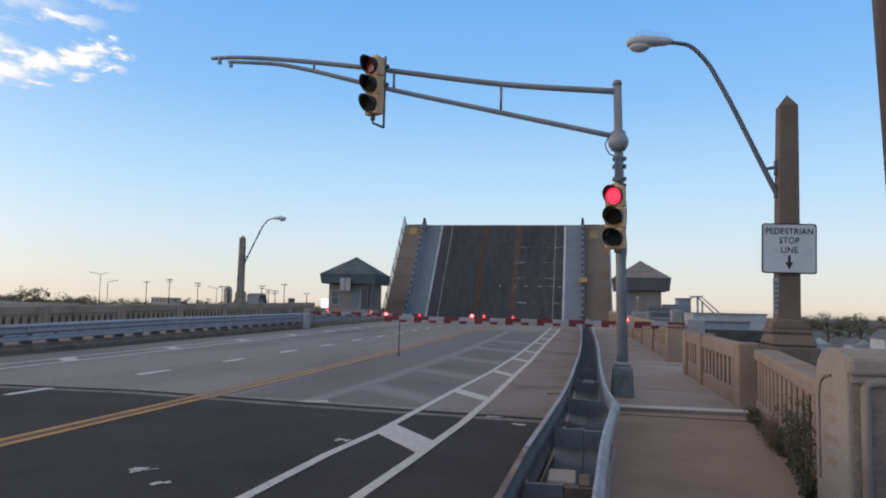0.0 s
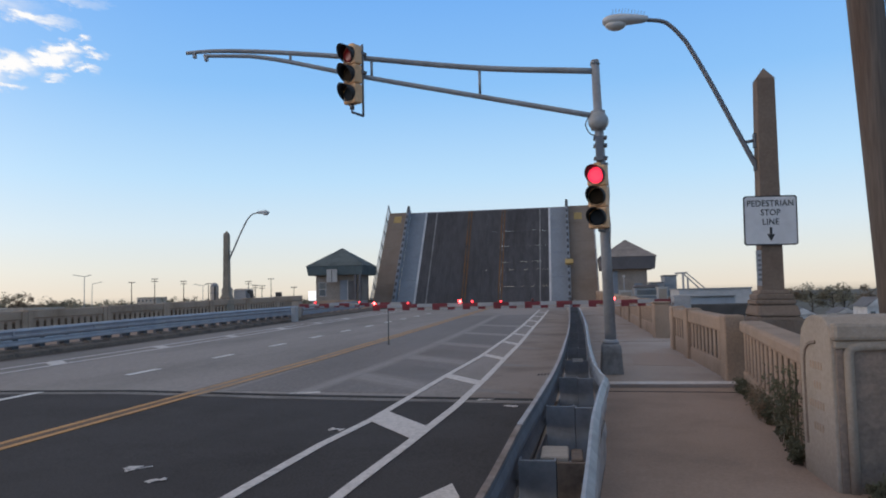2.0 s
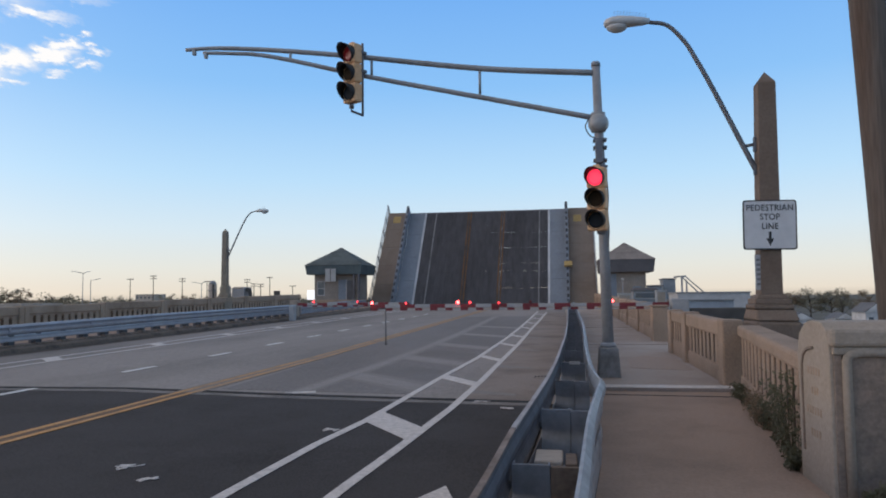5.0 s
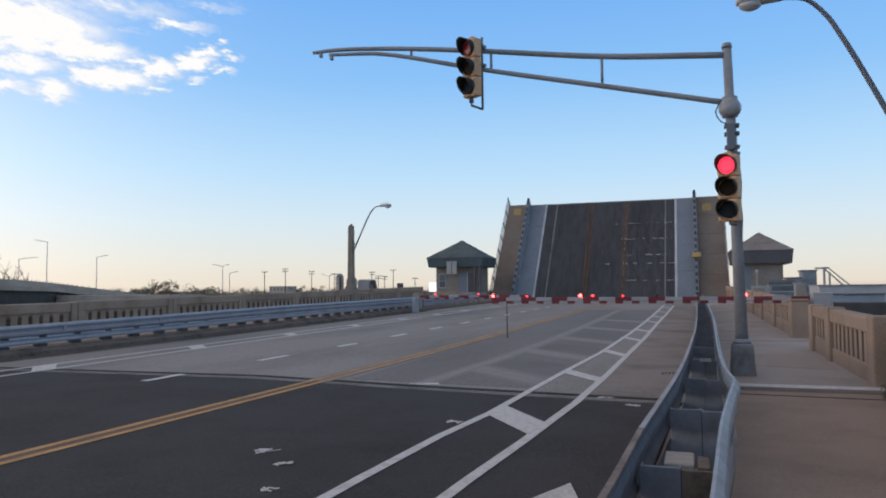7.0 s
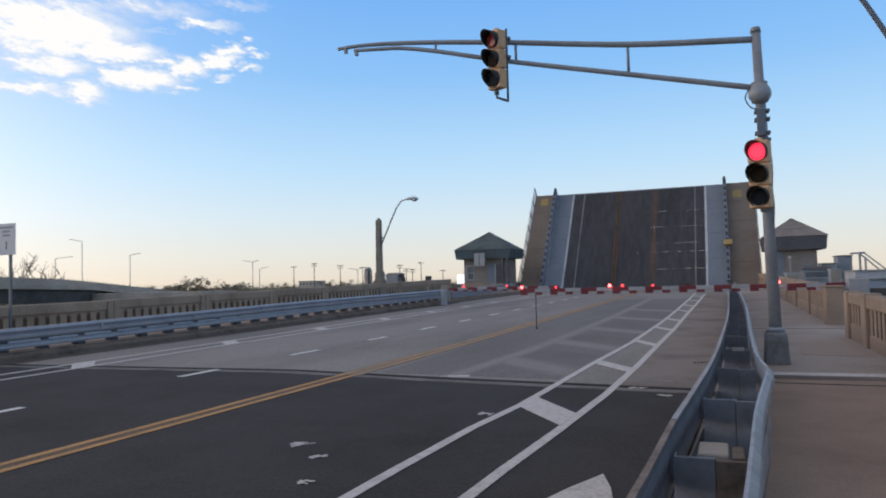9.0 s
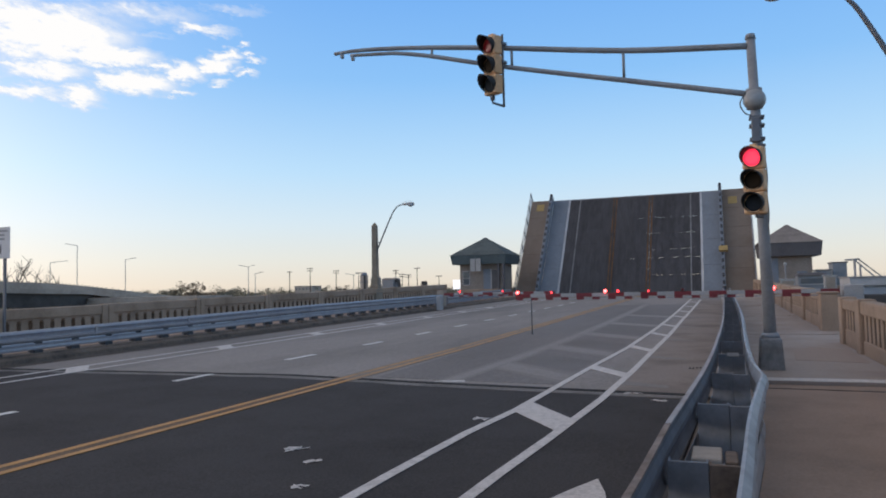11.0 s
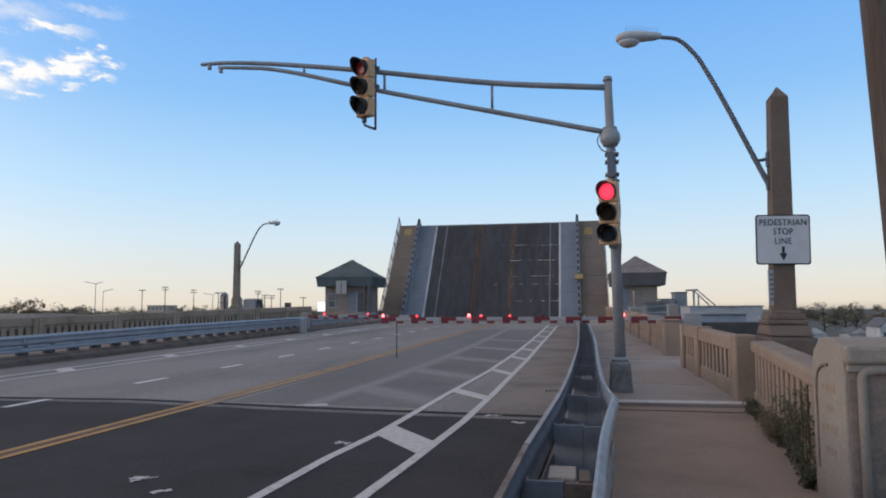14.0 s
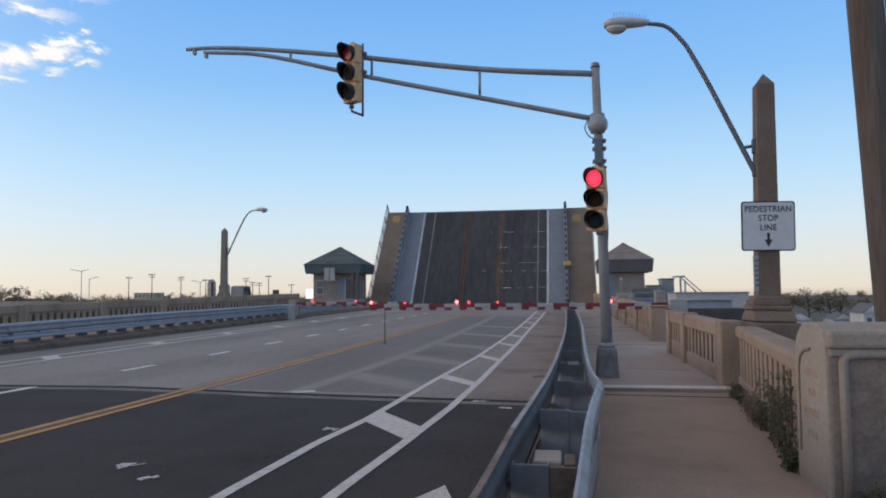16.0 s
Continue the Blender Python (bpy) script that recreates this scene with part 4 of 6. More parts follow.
    bm.faces.new(rings[0])
    bm.faces.new(rings[-1])
    part("tablet_rim", bm, CONC_DARK, ob)
    for z, n, s in ((1.0, 5, 0), (0.84, 3, 0.05), (0.68, 6, -0.01), (0.50, 4, 0.03)):
        for k in range(n):
            y = y0 + 0.22 + s + k * 0.062
            part("letter_bar", box(x0 - 0.003, x0 + 0.004, y, y + 0.026, z - 0.03, z + 0.03), CONCRETE, ob)


end_pier()


def wooden_pole():
    ob = thing("utility_pole", "weathered brown wooden pole leaning behind the pier", "utility pole")
    part("shaft", tube([(3.33, 7.75, -0.9), (3.11, 7.72, 3.5), (2.84, 7.68, 9.2)], 0.185, 20, r_end=0.150), WOODPOLE, ob)
    part("conduit", tube([(3.52, 7.66, -0.9), (3.29, 7.64, 3.5), (3.01, 7.6, 9.0)], 0.028, 8), GALV, ob, "grey metal conduit")


wooden_pole()


# ---- traffic signal ----
SX, SY = 0.76, 13.25
SZ = G(SY) + 0.05


def signal_pole():
    ob = thing("signal_mast", "grey steel signal mast with a two-tube truss arm", "traffic signal pole")
    part("pedestal", frustum(SX, SY, SZ - 0.02, SZ + 0.52, 0.40, 0.40, 0.33, 0.33, 0.03), PEDESTAL, ob, "grimy square pedestal")
    part("collar", tube([(SX, SY, SZ + 0.52), (SX, SY, SZ + 0.60)], 0.15, 18, r_end=0.12), POLE_GREY, ob)
    part("shaft", tube([(SX, SY, SZ + 0.55), (SX - 0.04, SY, 3.2), (SX - 0.10, SY, 5.86)], 0.100, 20, r_end=0.074), POLE_GREY, ob)
    part("cap", tube([(SX - 0.10, SY, 5.78), (SX - 0.10, SY, 5.84), (SX - 0.10, SY, 5.865)], 0.088, 16, r_end=0.07), POLE_GREY, ob)
    up = curve_points([(0.60, SY, 5.67), (-1.46, SY, 5.88), (-3.76, SY, 6.25), (-5.2, SY, 6.46), (-6.23, SY, 6.58), (-6.9, SY, 6.63), (-7.38, SY, 6.63)])
    lo = curve_points([(0.60, SY, 4.84), (-1.46, SY, 5.335), (-3.63, SY, 5.86), (-5.18, SY, 6.28), (-5.9, SY, 6.44), (-6.35, SY, 6.49), (-7.0, SY, 6.545)])
    part("upper_tube", tube(up, 0.056, 14, r_end=0.036), POLE_GREY, ob)
    part("lower_tube", tube(lo, 0.050, 14, r_end=0.034), POLE_GREY, ob)
    for x, a, b in ((-1.46, 5.39, 5.87), (-3.54, 5.86, 6.22), (-5.18, 6.28, 6.46)):
        part("brace", tube([(x, SY, a), (x, SY, b)], 0.026, 10), POLE_GREY, ob)
    for x, z in ((-7.2, 6.60), (-6.95, 6.52)):
        part("arm_fitting", box(x - 0.03, x + 0.03, SY - 0.04, SY + 0.04, z - 0.09, z + 0.02, 0.01), POLE_GREY, ob)
    # round box where the arm's brace meets the pole
    part("hub", smooth(tube([(SX - 0.08, SY - 0.05, 4.72), (SX - 0.08, SY - 0.17, 4.72), (SX - 0.08, SY - 0.215, 4.72)], 0.185, 22, r_end=0.12)), LAMP_GREY, ob, "pale round terminal box")
    part("hub_band", tube([(SX - 0.08, SY, 4.58), (SX - 0.08, SY, 4.92)], 0.13, 18), POLE_GREY, ob)
    part("conduit", tube(curve_points([(SX - 0.24, SY - 0.1, 4.82), (SX - 0.31, SY - 0.1, 4.66), (SX - 0.24, SY - 0.1, 4.50), (SX - 0.14, SY - 0.1, 4.45)]), 0.012, 6), LAMP_DK, ob)
    for z in (4.42, 4.28, 4.05, 3.93):
        part("clamp", box(SX - 0.18, SX + 0.06, SY - 0.115, SY + 0.1, z - 0.022, z + 0.022, 0.008), LAMP_DK, ob)
    part("bracket_box", box(SX - 0.15, SX - 0.02, SY - 0.19, SY - 0.08, 3.98, 4.40, 0.015), LAMP_DK, ob)
    part("cable", tube(curve_points([(SX + 0.04, SY - 0.10, 3.75), (SX + 0.06, SY - 0.10, 3.4), (SX + 0.045, SY - 0.10, 3.1), (SX + 0.06, SY - 0.10, 2.8), (SX + 0.04, SY - 0.10, 2.5)]), 0.010, 6), LAMP_DK, ob)


def signal_head(x, y, z, turn, red, label):
    """Three lamps in a yellow housing; z is the foot of the housing, turn its heading in degrees."""
    ob = thing("traffic_light", label, "traffic light", "traffic lights", at=pose(x, y, z, 0, 0, turn))
    h = 0.375
    for k in range(3):
        zc = h * (k + 0.5)
        sec = part("housing", box(-0.17, 0.17, -0.09, 0.11, h * k + 0.004, h * (k + 1) - 0.004, 0.03), SIGNAL_Y, ob)
        ln = tube([(0, -0.088, zc), (0, -0.098, zc), (0, -0.108, zc)], 0.150, 20, r_end=0.10)
        part("lens", ln, (LENS_OFF, LENS_AMBER, red)[k], sec)
        vis = bmesh.new()
        n = 22
        a0, a1 = radians(-90), radians(270)
        rows = []
        for i in range(n + 1):
            a = a0 + (a1 - a0) * i / n
            ln_v = 0.012 + 0.23 * (0.5 + 0.5 * math.sin(a))
            rows.append([vis.verts.new((r * math.cos(a), yy, zc + r * math.sin(a))) for r, yy in ((0.158, -0.08), (0.158, -0.085 - ln_v), (0.166, -0.085 - ln_v), (0.166, -0.08))])
        for p, q in zip(rows, rows[1:]):
            for i in range(4):
                vis.faces.new((p[i], p[(i + 1) % 4], q[(i + 1) % 4], q[i]))
        part("visor", smooth(vis), BLACK, sec, "black visor")
    part("top_cap", box(-0.06, 0.06, -0.04, 0.06, 3 * h - 0.01, 3 * h + 0.05, 0.015), SIGNAL_Y, ob)
    return ob


signal_pole()
arm_head = signal_head(-3.88, SY - 0.16, 5.31, -31, LENS_DIM, "yellow three-lamp traffic light hanging on the mast arm, dim red")
part("hanger", tube([(0.14, 0.14, -0.24), (0.14, 0.14, 1.16)], 0.022, 8), LAMP_DK, arm_head)
part("hanger_foot", tube([(0.14, 0.14, -0.23), (-0.04, 0.02, -0.14), (-0.04, 0.02, -0.04)], 0.024, 8), LAMP_DK, arm_head)
part("hanger_foot", tube([(-0.04, 0.02, -0.09), (-0.04, 0.02, 0.02)], 0.045, 8), LAMP_DK, arm_head)
for z in (0.62, 0.98):
    part("hanger_clamp", box(0.10, 0.18, 0.08, 0.22, z - 0.03, z + 0.03, 0.01), LAMP_DK, arm_head)
pole_head = signal_head(SX - 0.14, SY - 0.24, 2.76, -20, LENS_RED, "yellow three-lamp traffic light on the pole, red lit")
for z in (-0.04, 1.15):
    part("side_bracket", tube([(0, 0, z + (0.06 if z < 0 else -0.04)), (0, 0, z), (0.05, 0.22, z)], 0.022, 8), LAMP_DK, pole_head)


# ---- obelisk lamp posts ----
def obelisk(at, label, stone):
    """A tapered concrete obelisk on a stepped pedestal; its origin is on the sidewalk, the road lies towards -x."""
    ob = thing("obelisk", label, "obelisk", "obelisks at the bridge ends", at=at)
    part("foot", frustum(0.05, 0.1, -0.3, 1.02, 0.78, 1.06, 0.75, 1.02, 0.06), stone, ob)
    part("shoulder", frustum(0.03, 0.06, 1.02, 1.22, 0.73, 0.96, 0.66, 0.70, 0.04), stone, ob)
    part("step", box(-0.33, 0.33, -0.31, 0.31, 1.22, 1.30, 0.02), stone, ob)
    part("step", box(-0.30, 0.30, -0.28, 0.28, 1.30, 1.40, 0.02), stone, ob)
    part("step", frustum(0, 0, 1.40, 1.47, 0.52, 0.50, 0.46, 0.44, 0.02), stone, ob)
    part("shaft", frustum(0, 0, 1.46, 5.24, 0.37, 0.37, 0.305, 0.305, 0.015), stone, ob)
    part("tip", frustum(0, 0, 5.24, 5.46, 0.305, 0.305, 0.01, 0.01), stone, ob)
    return ob


def bracket_lamp(at, label):
    ob = thing("street_lamp", label, "street lamp", "bracket street lamps", at=at)
    arm = curve_points([(-0.175, 0, 3.70), (-0.33, 0, 4.02), (-0.89, 0, 5.21), (-1.20, 0, 5.82), (-1.38, 0, 6.12), (-1.67, 0, 6.42), (-2.02, 0, 6.50)], 7)
    part("arm", tube(arm, 0.05, 12, r_end=0.036), LAMP_DK, ob)
    part("stay", tube([(-0.16, 0, 4.16), (-0.38, 0, 4.12)], 0.03, 8), LAMP_DK, ob)
    part("clamp", box(-0.21, -0.16, -0.05, 0.05, 4.02, 4.28, 0.008), LAMP_DK, ob)
    part("clamp", box(-0.21, -0.165, -0.05, 0.05, 3.60, 3.80, 0.008), LAMP_DK, ob)
    bm = bmesh.new()
    rows = []
    for x, w, zt, zb in ((-1.98, 0.05, 0.05, -0.05), (-2.10, 0.085, 0.075, -0.075), (-2.28, 0.13, 0.10, -0.085), (-2.50, 0.16, 0.12, -0.10), (-2.68, 0.155, 0.105, -0.09), (-2.78, 0.11, 0.06, -0.08), (-2.81, 0.05, 0.02, -0.04)):
        rows.append([bm.verts.new((x, w * math.cos(a), 6.52 + (zt if math.sin(a) > 0 else -zb) * math.sin(a))) for a in (2 * math.pi * i / 14 for i in range(14))])
    for a, b in zip(rows, rows[1:]):
        for i in range(14):
            bm.faces.new((a[i], a[(i + 1) % 14], b[(i + 1) % 14], b[i]))
    bm.faces.new(rows[0])
    bm.faces.new(rows[-1])
    head = part("head", smooth(bm), LAMP_HEAD, ob, "oval grey lamp head")
    bm = bmesh.new()
    bmesh.ops.create_uvsphere(bm, u_segments=16, v_segments=8, radius=1)
    for v in bm.verts:
        v.co = Vector((-2.57 + v.co.x * 0.20, v.co.y * 0.145, 6.45 + v.co.z * (0.12 if v.co.z < 0 else 0.02)))
    part("refractor", smooth(bm), LAMP_GLASS, head, "clear bowl")
    sp = mesh_of(tube([(0, 0, 0), (0.02, 0, 0.13)], 0.004, 4), "spike")
    for k in range(11):
        o = part("bird_spike", sp, LAMP_DK, head)
        o.location = (-2.62 + 0.055 * k, 0.03 * (-1) ** k, 6.615 - 0.012 * max(0, k - 4))
        o.rotation_euler = (0.18 * (-1) ** k, 0.1 * (k - 5) / 5, 0)
    return ob


OBR = pose(3.55, 13.6, G(13.6) - 0.01, 0, 0.9, 0)
obelisk(OBR, "brown concrete obelisk behind the balustrade, bearing a sign and a lamp", BROWNSTONE)
bracket_lamp(OBR, "street lamp on a bent arm with bird spikes, unlit")
OBL = pose(-20.66, 42.0, G(42.0) + 0.05, 0, 0, 180)
obelisk(OBL, "slim concrete obelisk rising above the far balustrade", PALESTONE)
bracket_lamp(OBL, "street lamp on a bent arm on the far obelisk, unlit")


def stop_sign_board():
    ob = thing("pedestrian_sign", "white square pedestrian stop line sign on the obelisk", "sign", at=pose(3.57, 13.38, 2.825, 0, 0.9, 0))
    w, h = 0.445, 0.435
    bm = box(-w, w, -0.012, 0.012, -h, h)
    bmesh.ops.bevel(bm, geom=[e for e in bm.edges if abs(e.verts[0].co.x - e.verts[1].co.x) < 1e-4 and abs(e.verts[0].co.z - e.verts[1].co.z) < 1e-4], offset=0.05, segments=5, affect="EDGES", profile=0.5)
    part("border", bm, SIGN_K, ob)
    for a, b, c, d in ((-w + 0.022, w - 0.022, -h + 0.022, h - 0.022),):
        bm = box(a, b, -0.015, 0.0, c, d)
        bmesh.ops.bevel(bm, geom=[e for e in bm.edges if abs(e.verts[0].co.x - e.verts[1].co.x) < 1e-4 and abs(e.verts[0].co.z - e.verts[1].co.z) < 1e-4], offset=0.04, segments=5, affect="EDGES", profile=0.5)
        part("plate", bm, SIGN_W, ob)
    for body, z, s in (("PEDESTRIAN", 0.295, 0.152), ("STOP", 0.135, 0.152), ("LINE", -0.03, 0.152)):
        lettering(body, s, SIGN_K, ob, pose(0, -0.018, z, 90, 0, 0) @ Matrix.Diagonal((0.86, 1, 1, 1)))
    bm = box(-0.022, 0.022, -0.019, -0.015, -0.25, -0.12)
    bm2 = [bm.verts.new((x, yy, z)) for yy in (-0.019, -0.015) for x, z in ((-0.065, -0.24), (0.065, -0.24), (0, -0.37))]
    bm.faces.new(bm2[:3])
    bm.faces.new(bm2[3:][::-1])
    for i in range(3):
        bm.faces.new((bm2[i], bm2[(i + 1) % 3], bm2[3 + (i + 1) % 3], bm2[3 + i]))
    part("arrow", bm, SIGN_K, ob, "black arrow pointing down")
    ob2 = thing("small_sign", "narrow upright pale sign on the obelisk's side", "sign", at=pose(3.37, 13.44, 2.0, 0, 0, 0))
    part("plate", box(-0.055, 0.05, -0.012, 0.012, -0.31, 0.31, 0.004), SIGN_GREY, ob2)
    for k in range(6):
        part("letter_bar", box(-0.03, 0.025, -0.016, -0.011, 0.2 - 0.085 * k, 0.24 - 0.085 * k), SIGN_MID, ob2)


stop_sign_board()


def far_sign():
    p = Vector((-19.8, 15.6, 0))
    ob = thing("sign_post", "white sign with faded print on a dark post", "sign")
    part("post", box(p.x - 0.30, p.x - 0.22, p.y + 0.02, p.y + 0.08, G(15.6) - 0.05, 3.2, 0.005), LAMP_DK, ob)
    part("plate", box(p.x - 0.72, p.x + 0.02, p.y - 0.02, p.y, 2.83, 3.78, 0.008), SIGN_W, ob)
    for z, w in ((3.66, 0.28), (3.54, 0.16), (3.42, 0.16)):
        part("letter_bar", box(p.x - 0.35 - w, p.x - 0.35 + w, p.y - 0.025, p.y - 0.02, z - 0.03, z + 0.03), SIGN_GREY, ob)
    part("arrow", box(p.x - 0.37, p.x - 0.33, p.y - 0.025, p.y - 0.02, 2.98, 3.25), SIGN_K, ob)


far_sign()

# ---- barrier gates ----
def gate(x_hinge, x_tip, y, z, stripe, thick, lamps, label, low_rail=0.085, leg=False, cab=0.25):
    """A lowered red and white barrier arm with warning lamps along its top."""
    ob = thing("barrier_gate", label, "barrier gate", "barrier gates")
    s = 1 if x_tip > x_hinge else -1
    n = max(1, round(abs(x_tip - x_hinge) / stripe))
    step = (x_tip - x_hinge) / n
    for k in range(n):
        a, b = sorted((x_hinge + step * k, x_hinge + step * (k + 1)))
        part("arm_stripe", box(a, b, y - 0.04, y + 0.04, z - thick / 2, z + thick / 2, 0.006, seg=1), GATE_W if k % 2 else GATE_R, ob)
    # hanging skirt: short red tabs with thin white bars between them
    for k in range(2 * n):
        a, b = sorted((x_hinge + step * (k + 0.04) / 2, x_hinge + step * (k + 0.98) / 2))
        if k % 2:
            part("skirt_tab", box(a, b, y - 0.012, y + 0.012, z - thick / 2 - low_rail, z - thick / 2 + 0.01), GATE_R, ob)
        else:
            part("skirt_bar", box(a, b, y - 0.01, y + 0.01, z - thick / 2 - low_rail + 0.01, z - thick / 2 - low_rail + 0.045), GATE_W, ob)
    for x, mat, r in lamps:
        lamp = part("lamp_housing", tube([(x, y - 0.06, z + thick / 2 + r), (x, y + 0.06, z + thick / 2 + r)], r * 1.15, 12), BLACK, ob)
        part("lens", tube([(x, y - 0.075, z + thick / 2 + r), (x, y - 0.10, z + thick / 2 + r)], r, 12, r_end=r * 0.7), mat, lamp)
    hx = x_hinge + s * -0.3
    part("cabinet", box(hx - cab, hx + cab, y - 0.2, y + 0.3, G(y) - 0.1, z + (0.16 if cab > 0.2 else -0.10), 0.03), GATE_W, ob, "white drive cabinet")
    if leg:
        xl = x_tip + 0.5 * -s
        part("leg", tube([(xl, y, zr(y)), (xl, y, z + 0.06)], 0.016, 6), STEEL_DK, ob, "thin prop at the arm's tip")
        part("leg_foot", tube([(xl, y, zr(y)), (xl, y, zr(y) + 0.02)], 0.05, 8), STEEL_DK, ob)
    return ob


gate(3.1, -6.12, 22.6, 1.345, 0.485, 0.115, [(1.43, GATE_LAMP, 0.048), (-1.02, LENS_DARKRED, 0.05), (-3.28, GATE_LAMP, 0.052), (-2.9, GATE_LAMP_DIM, 0.042), (-6.05, GATE_LAMP, 0.048), (-4.95, GATE_LAMP_DIM, 0.032), (-2.0, GATE_LAMP_DIM, 0.03)],
     "red and white barrier arm lowered across the near lanes", leg=True)
gate(-15.2, -8.6, 40.0, 1.28, 0.6, 0.14, [(-14.2, GATE_LAMP_DIM, 0.06), (-11.6, GATE_LAMP_DIM, 0.05)],
     "red and white barrier arm lowered across the far lanes", cab=0.13)


# ---- the raised bridge leaf ----
HINGE_Y, HINGE_Z, TILT, LENGTH = 72.0, 0.72, radians(51.5), 13.2
LEAF_M = Matrix.Translation((0, HINGE_Y, HINGE_Z)) @ Matrix.Rotation(TILT, 4, "X")


def bridge_leaf():
    """The leaf lies in its own plane: x across, y along its length, z off its deck; then it is tilted up."""
    ob = thing("bridge_leaf", "raised drawbridge leaf with dark steel deck and brown walkways", "drawbridge", at=LEAF_M)
    L = LENGTH
    cols = (-15.2, -12.6, -10.2, -8.2, -6.5, -4.2, -1.5)
    rows = 6
    for a, b in zip(cols, cols[1:]):
        for r in range(0 if a > -8.5 else rows):
            part("deck_panel", box(a + 0.003, b - 0.003, L * r / rows + 0.003, L * (r + 1) / rows - 0.003, -0.16, 0.0, 0.008, seg=1), LEAF_DARK, ob)
    # open-grid panels on the right: narrow gaps between them let the sky through
    for a, b in ((-8.2, -6.5), (-6.5, -4.2), (-4.2, -1.5)):
        for r in range(12):
            bm = box(a + 0.003, b - 0.003, L * r / 12 + 0.06, L * (r + 1) / 12 - 0.003, -0.02, 0.0)
            n = 7
            for k in range(n):
                open_slot = (r in (4, 7, 9) and (3 * k + r) % 7 in (1, 4)) if a < -7 else (r in (2, 4, 5, 7, 9) and (3 * k + 2 * r + int(-a)) % 7 in (0, 2, 5, 6))
                g = (0.022, 0.034, 0.028)[(r + k) % 3] if open_slot else 0.0
                box(a + (b - a) * k / n + 0.02, a + (b - a) * (k + 1) / n - (0.02 if open_slot else -0.02), L * r / 12 + g, L * r / 12 + 0.064, -0.019, -0.001, 0, bm)
            part("deck_panel", bm, LEAF_DARK, ob)
    part("deck_backing", box(-15.2, -8.25, 0, L, -0.22, -0.17), STEEL_DK, ob)
    # grating bars that run up the deck
    gb = mesh_of(box(-0.02, 0.02, 0.05, L - 0.05, 0.0, 0.035), "grating_bar")
    x = -15.0
    while x < -1.7:
        o = part("grating_bar", gb, LEAF_DARK, ob)
        o.location = (x, 0, 0)
        x += 0.30
    for x, w, m in ((-15.2, 0.20, LEAF_WHITE), (-14.0, 0.12, LEAF_DULLW), (-10.35, 0.13, LEAF_YEL), (-10.05, 0.13, LEAF_YEL), (-6.65, 0.13, LEAF_YEL), (-6.35, 0.13, LEAF_YEL), (-2.5, 0.12, LEAF_DULLW), (-1.5, 0.18, LEAF_WHITE)):
        part("deck_line", box(x - w / 2, x + w / 2, 0.05, L - 0.03, 0.004, 0.045), m, ob)
    for a, b in ((-17.0, -15.32), (-1.40, 0.22)):
        for r in range(4):
            part("shoulder_plate", box(a, b, L * r / 4 + 0.01, L * (r + 1) / 4 - 0.01, -0.16, 0.06, 0.01, seg=1), LEAF_GREY, ob, "blue-grey shoulder plate" if r == 0 else "")
    for a, b in ((-19.5, -17.35), (0.55, 3.2)):
        for r in range(5):
            part("walkway_plate", box(a, b, L * r / 5 + 0.006, L * (r + 1) / 5 - 0.006, -0.1, 0.22, 0.012, seg=1), LEAF_BROWN, ob, "brown walkway plate" if r == 0 else "")
    # curb rails between roadway and walkways
    for x in (-17.18, 0.38):
        part("curb_rail", box(x - 0.16, x, 0, L + 0.1, 0.0, 0.88, 0.01, seg=1), LEAF_GREY, ob, "blue-grey curb rail")
        part("curb_rail", box(x + 0.002, x + 0.16, 0, L + 0.1, 0.0, 0.88, 0.01, seg=1), LEAF_GREY, ob)
        # dark blocks proud of the filled rail, added to stand for its dark holes
        for k in range(15):
            y = L * (k + 0.5) / 15
            part("rail_post", box(x - 0.10, x + 0.10, y - 0.22, y + 0.22, 0.1, 0.92, 0.02, seg=1), STEEL_DK, ob)
        part("end_post", box(x - 0.12, x + 0.12, L - 0.1, L + 0.25, -0.1, 1.0, 0.02), STEEL_DK, ob)
    # outer hand rails
    for x in (-19.45, 3.15):
        for z in (0.55, 0.9, 1.25):
            part("hand_rail", tube([(x, 0.0, z), (x, L + 0.3, z)], 0.04, 8), STEEL_BLUE, ob)
        for k in range(8):
            y = 0.1 + (L) * k / 7
            part("rail_post", box(x - 0.05, x + 0.05, y - 0.05, y + 0.05, -0.05, 1.30), STEEL_DK, ob)
        part("girder", box(x - 0.14, x + 0.14, -1.0, L, -1.5, -0.1, 0.03), STEEL_DK, ob)
    for x in (-13.0, -9.0, -5.0):
        part("girder", box(x - 0.18, x + 0.18, -1.0, L, -1.4, -0.17, 0.02), STEEL_DK, ob)
    part("tip_beam", box(-19.5, 3.2, L, L + 0.12, -0.5, 0.02, 0.01), STEEL_BLUE, ob)
    for x, y in ((-18.4, L - 1.1), (1.55, L - 1.6)):
        part("yellow_plate", box(x - 0.42, x + 0.42, y - 0.5, y + 0.5, 0.22, 0.25, 0.01), YELLOW_PLATE, ob, "dull yellow plate")
    part("yellow_lamp_box", box(0.05, 0.85, 4.1, 4.7, 0.9, 1.15, 0.03), YELLOW_PLATE, ob, "dull orange box on the curb rail")


bridge_leaf()


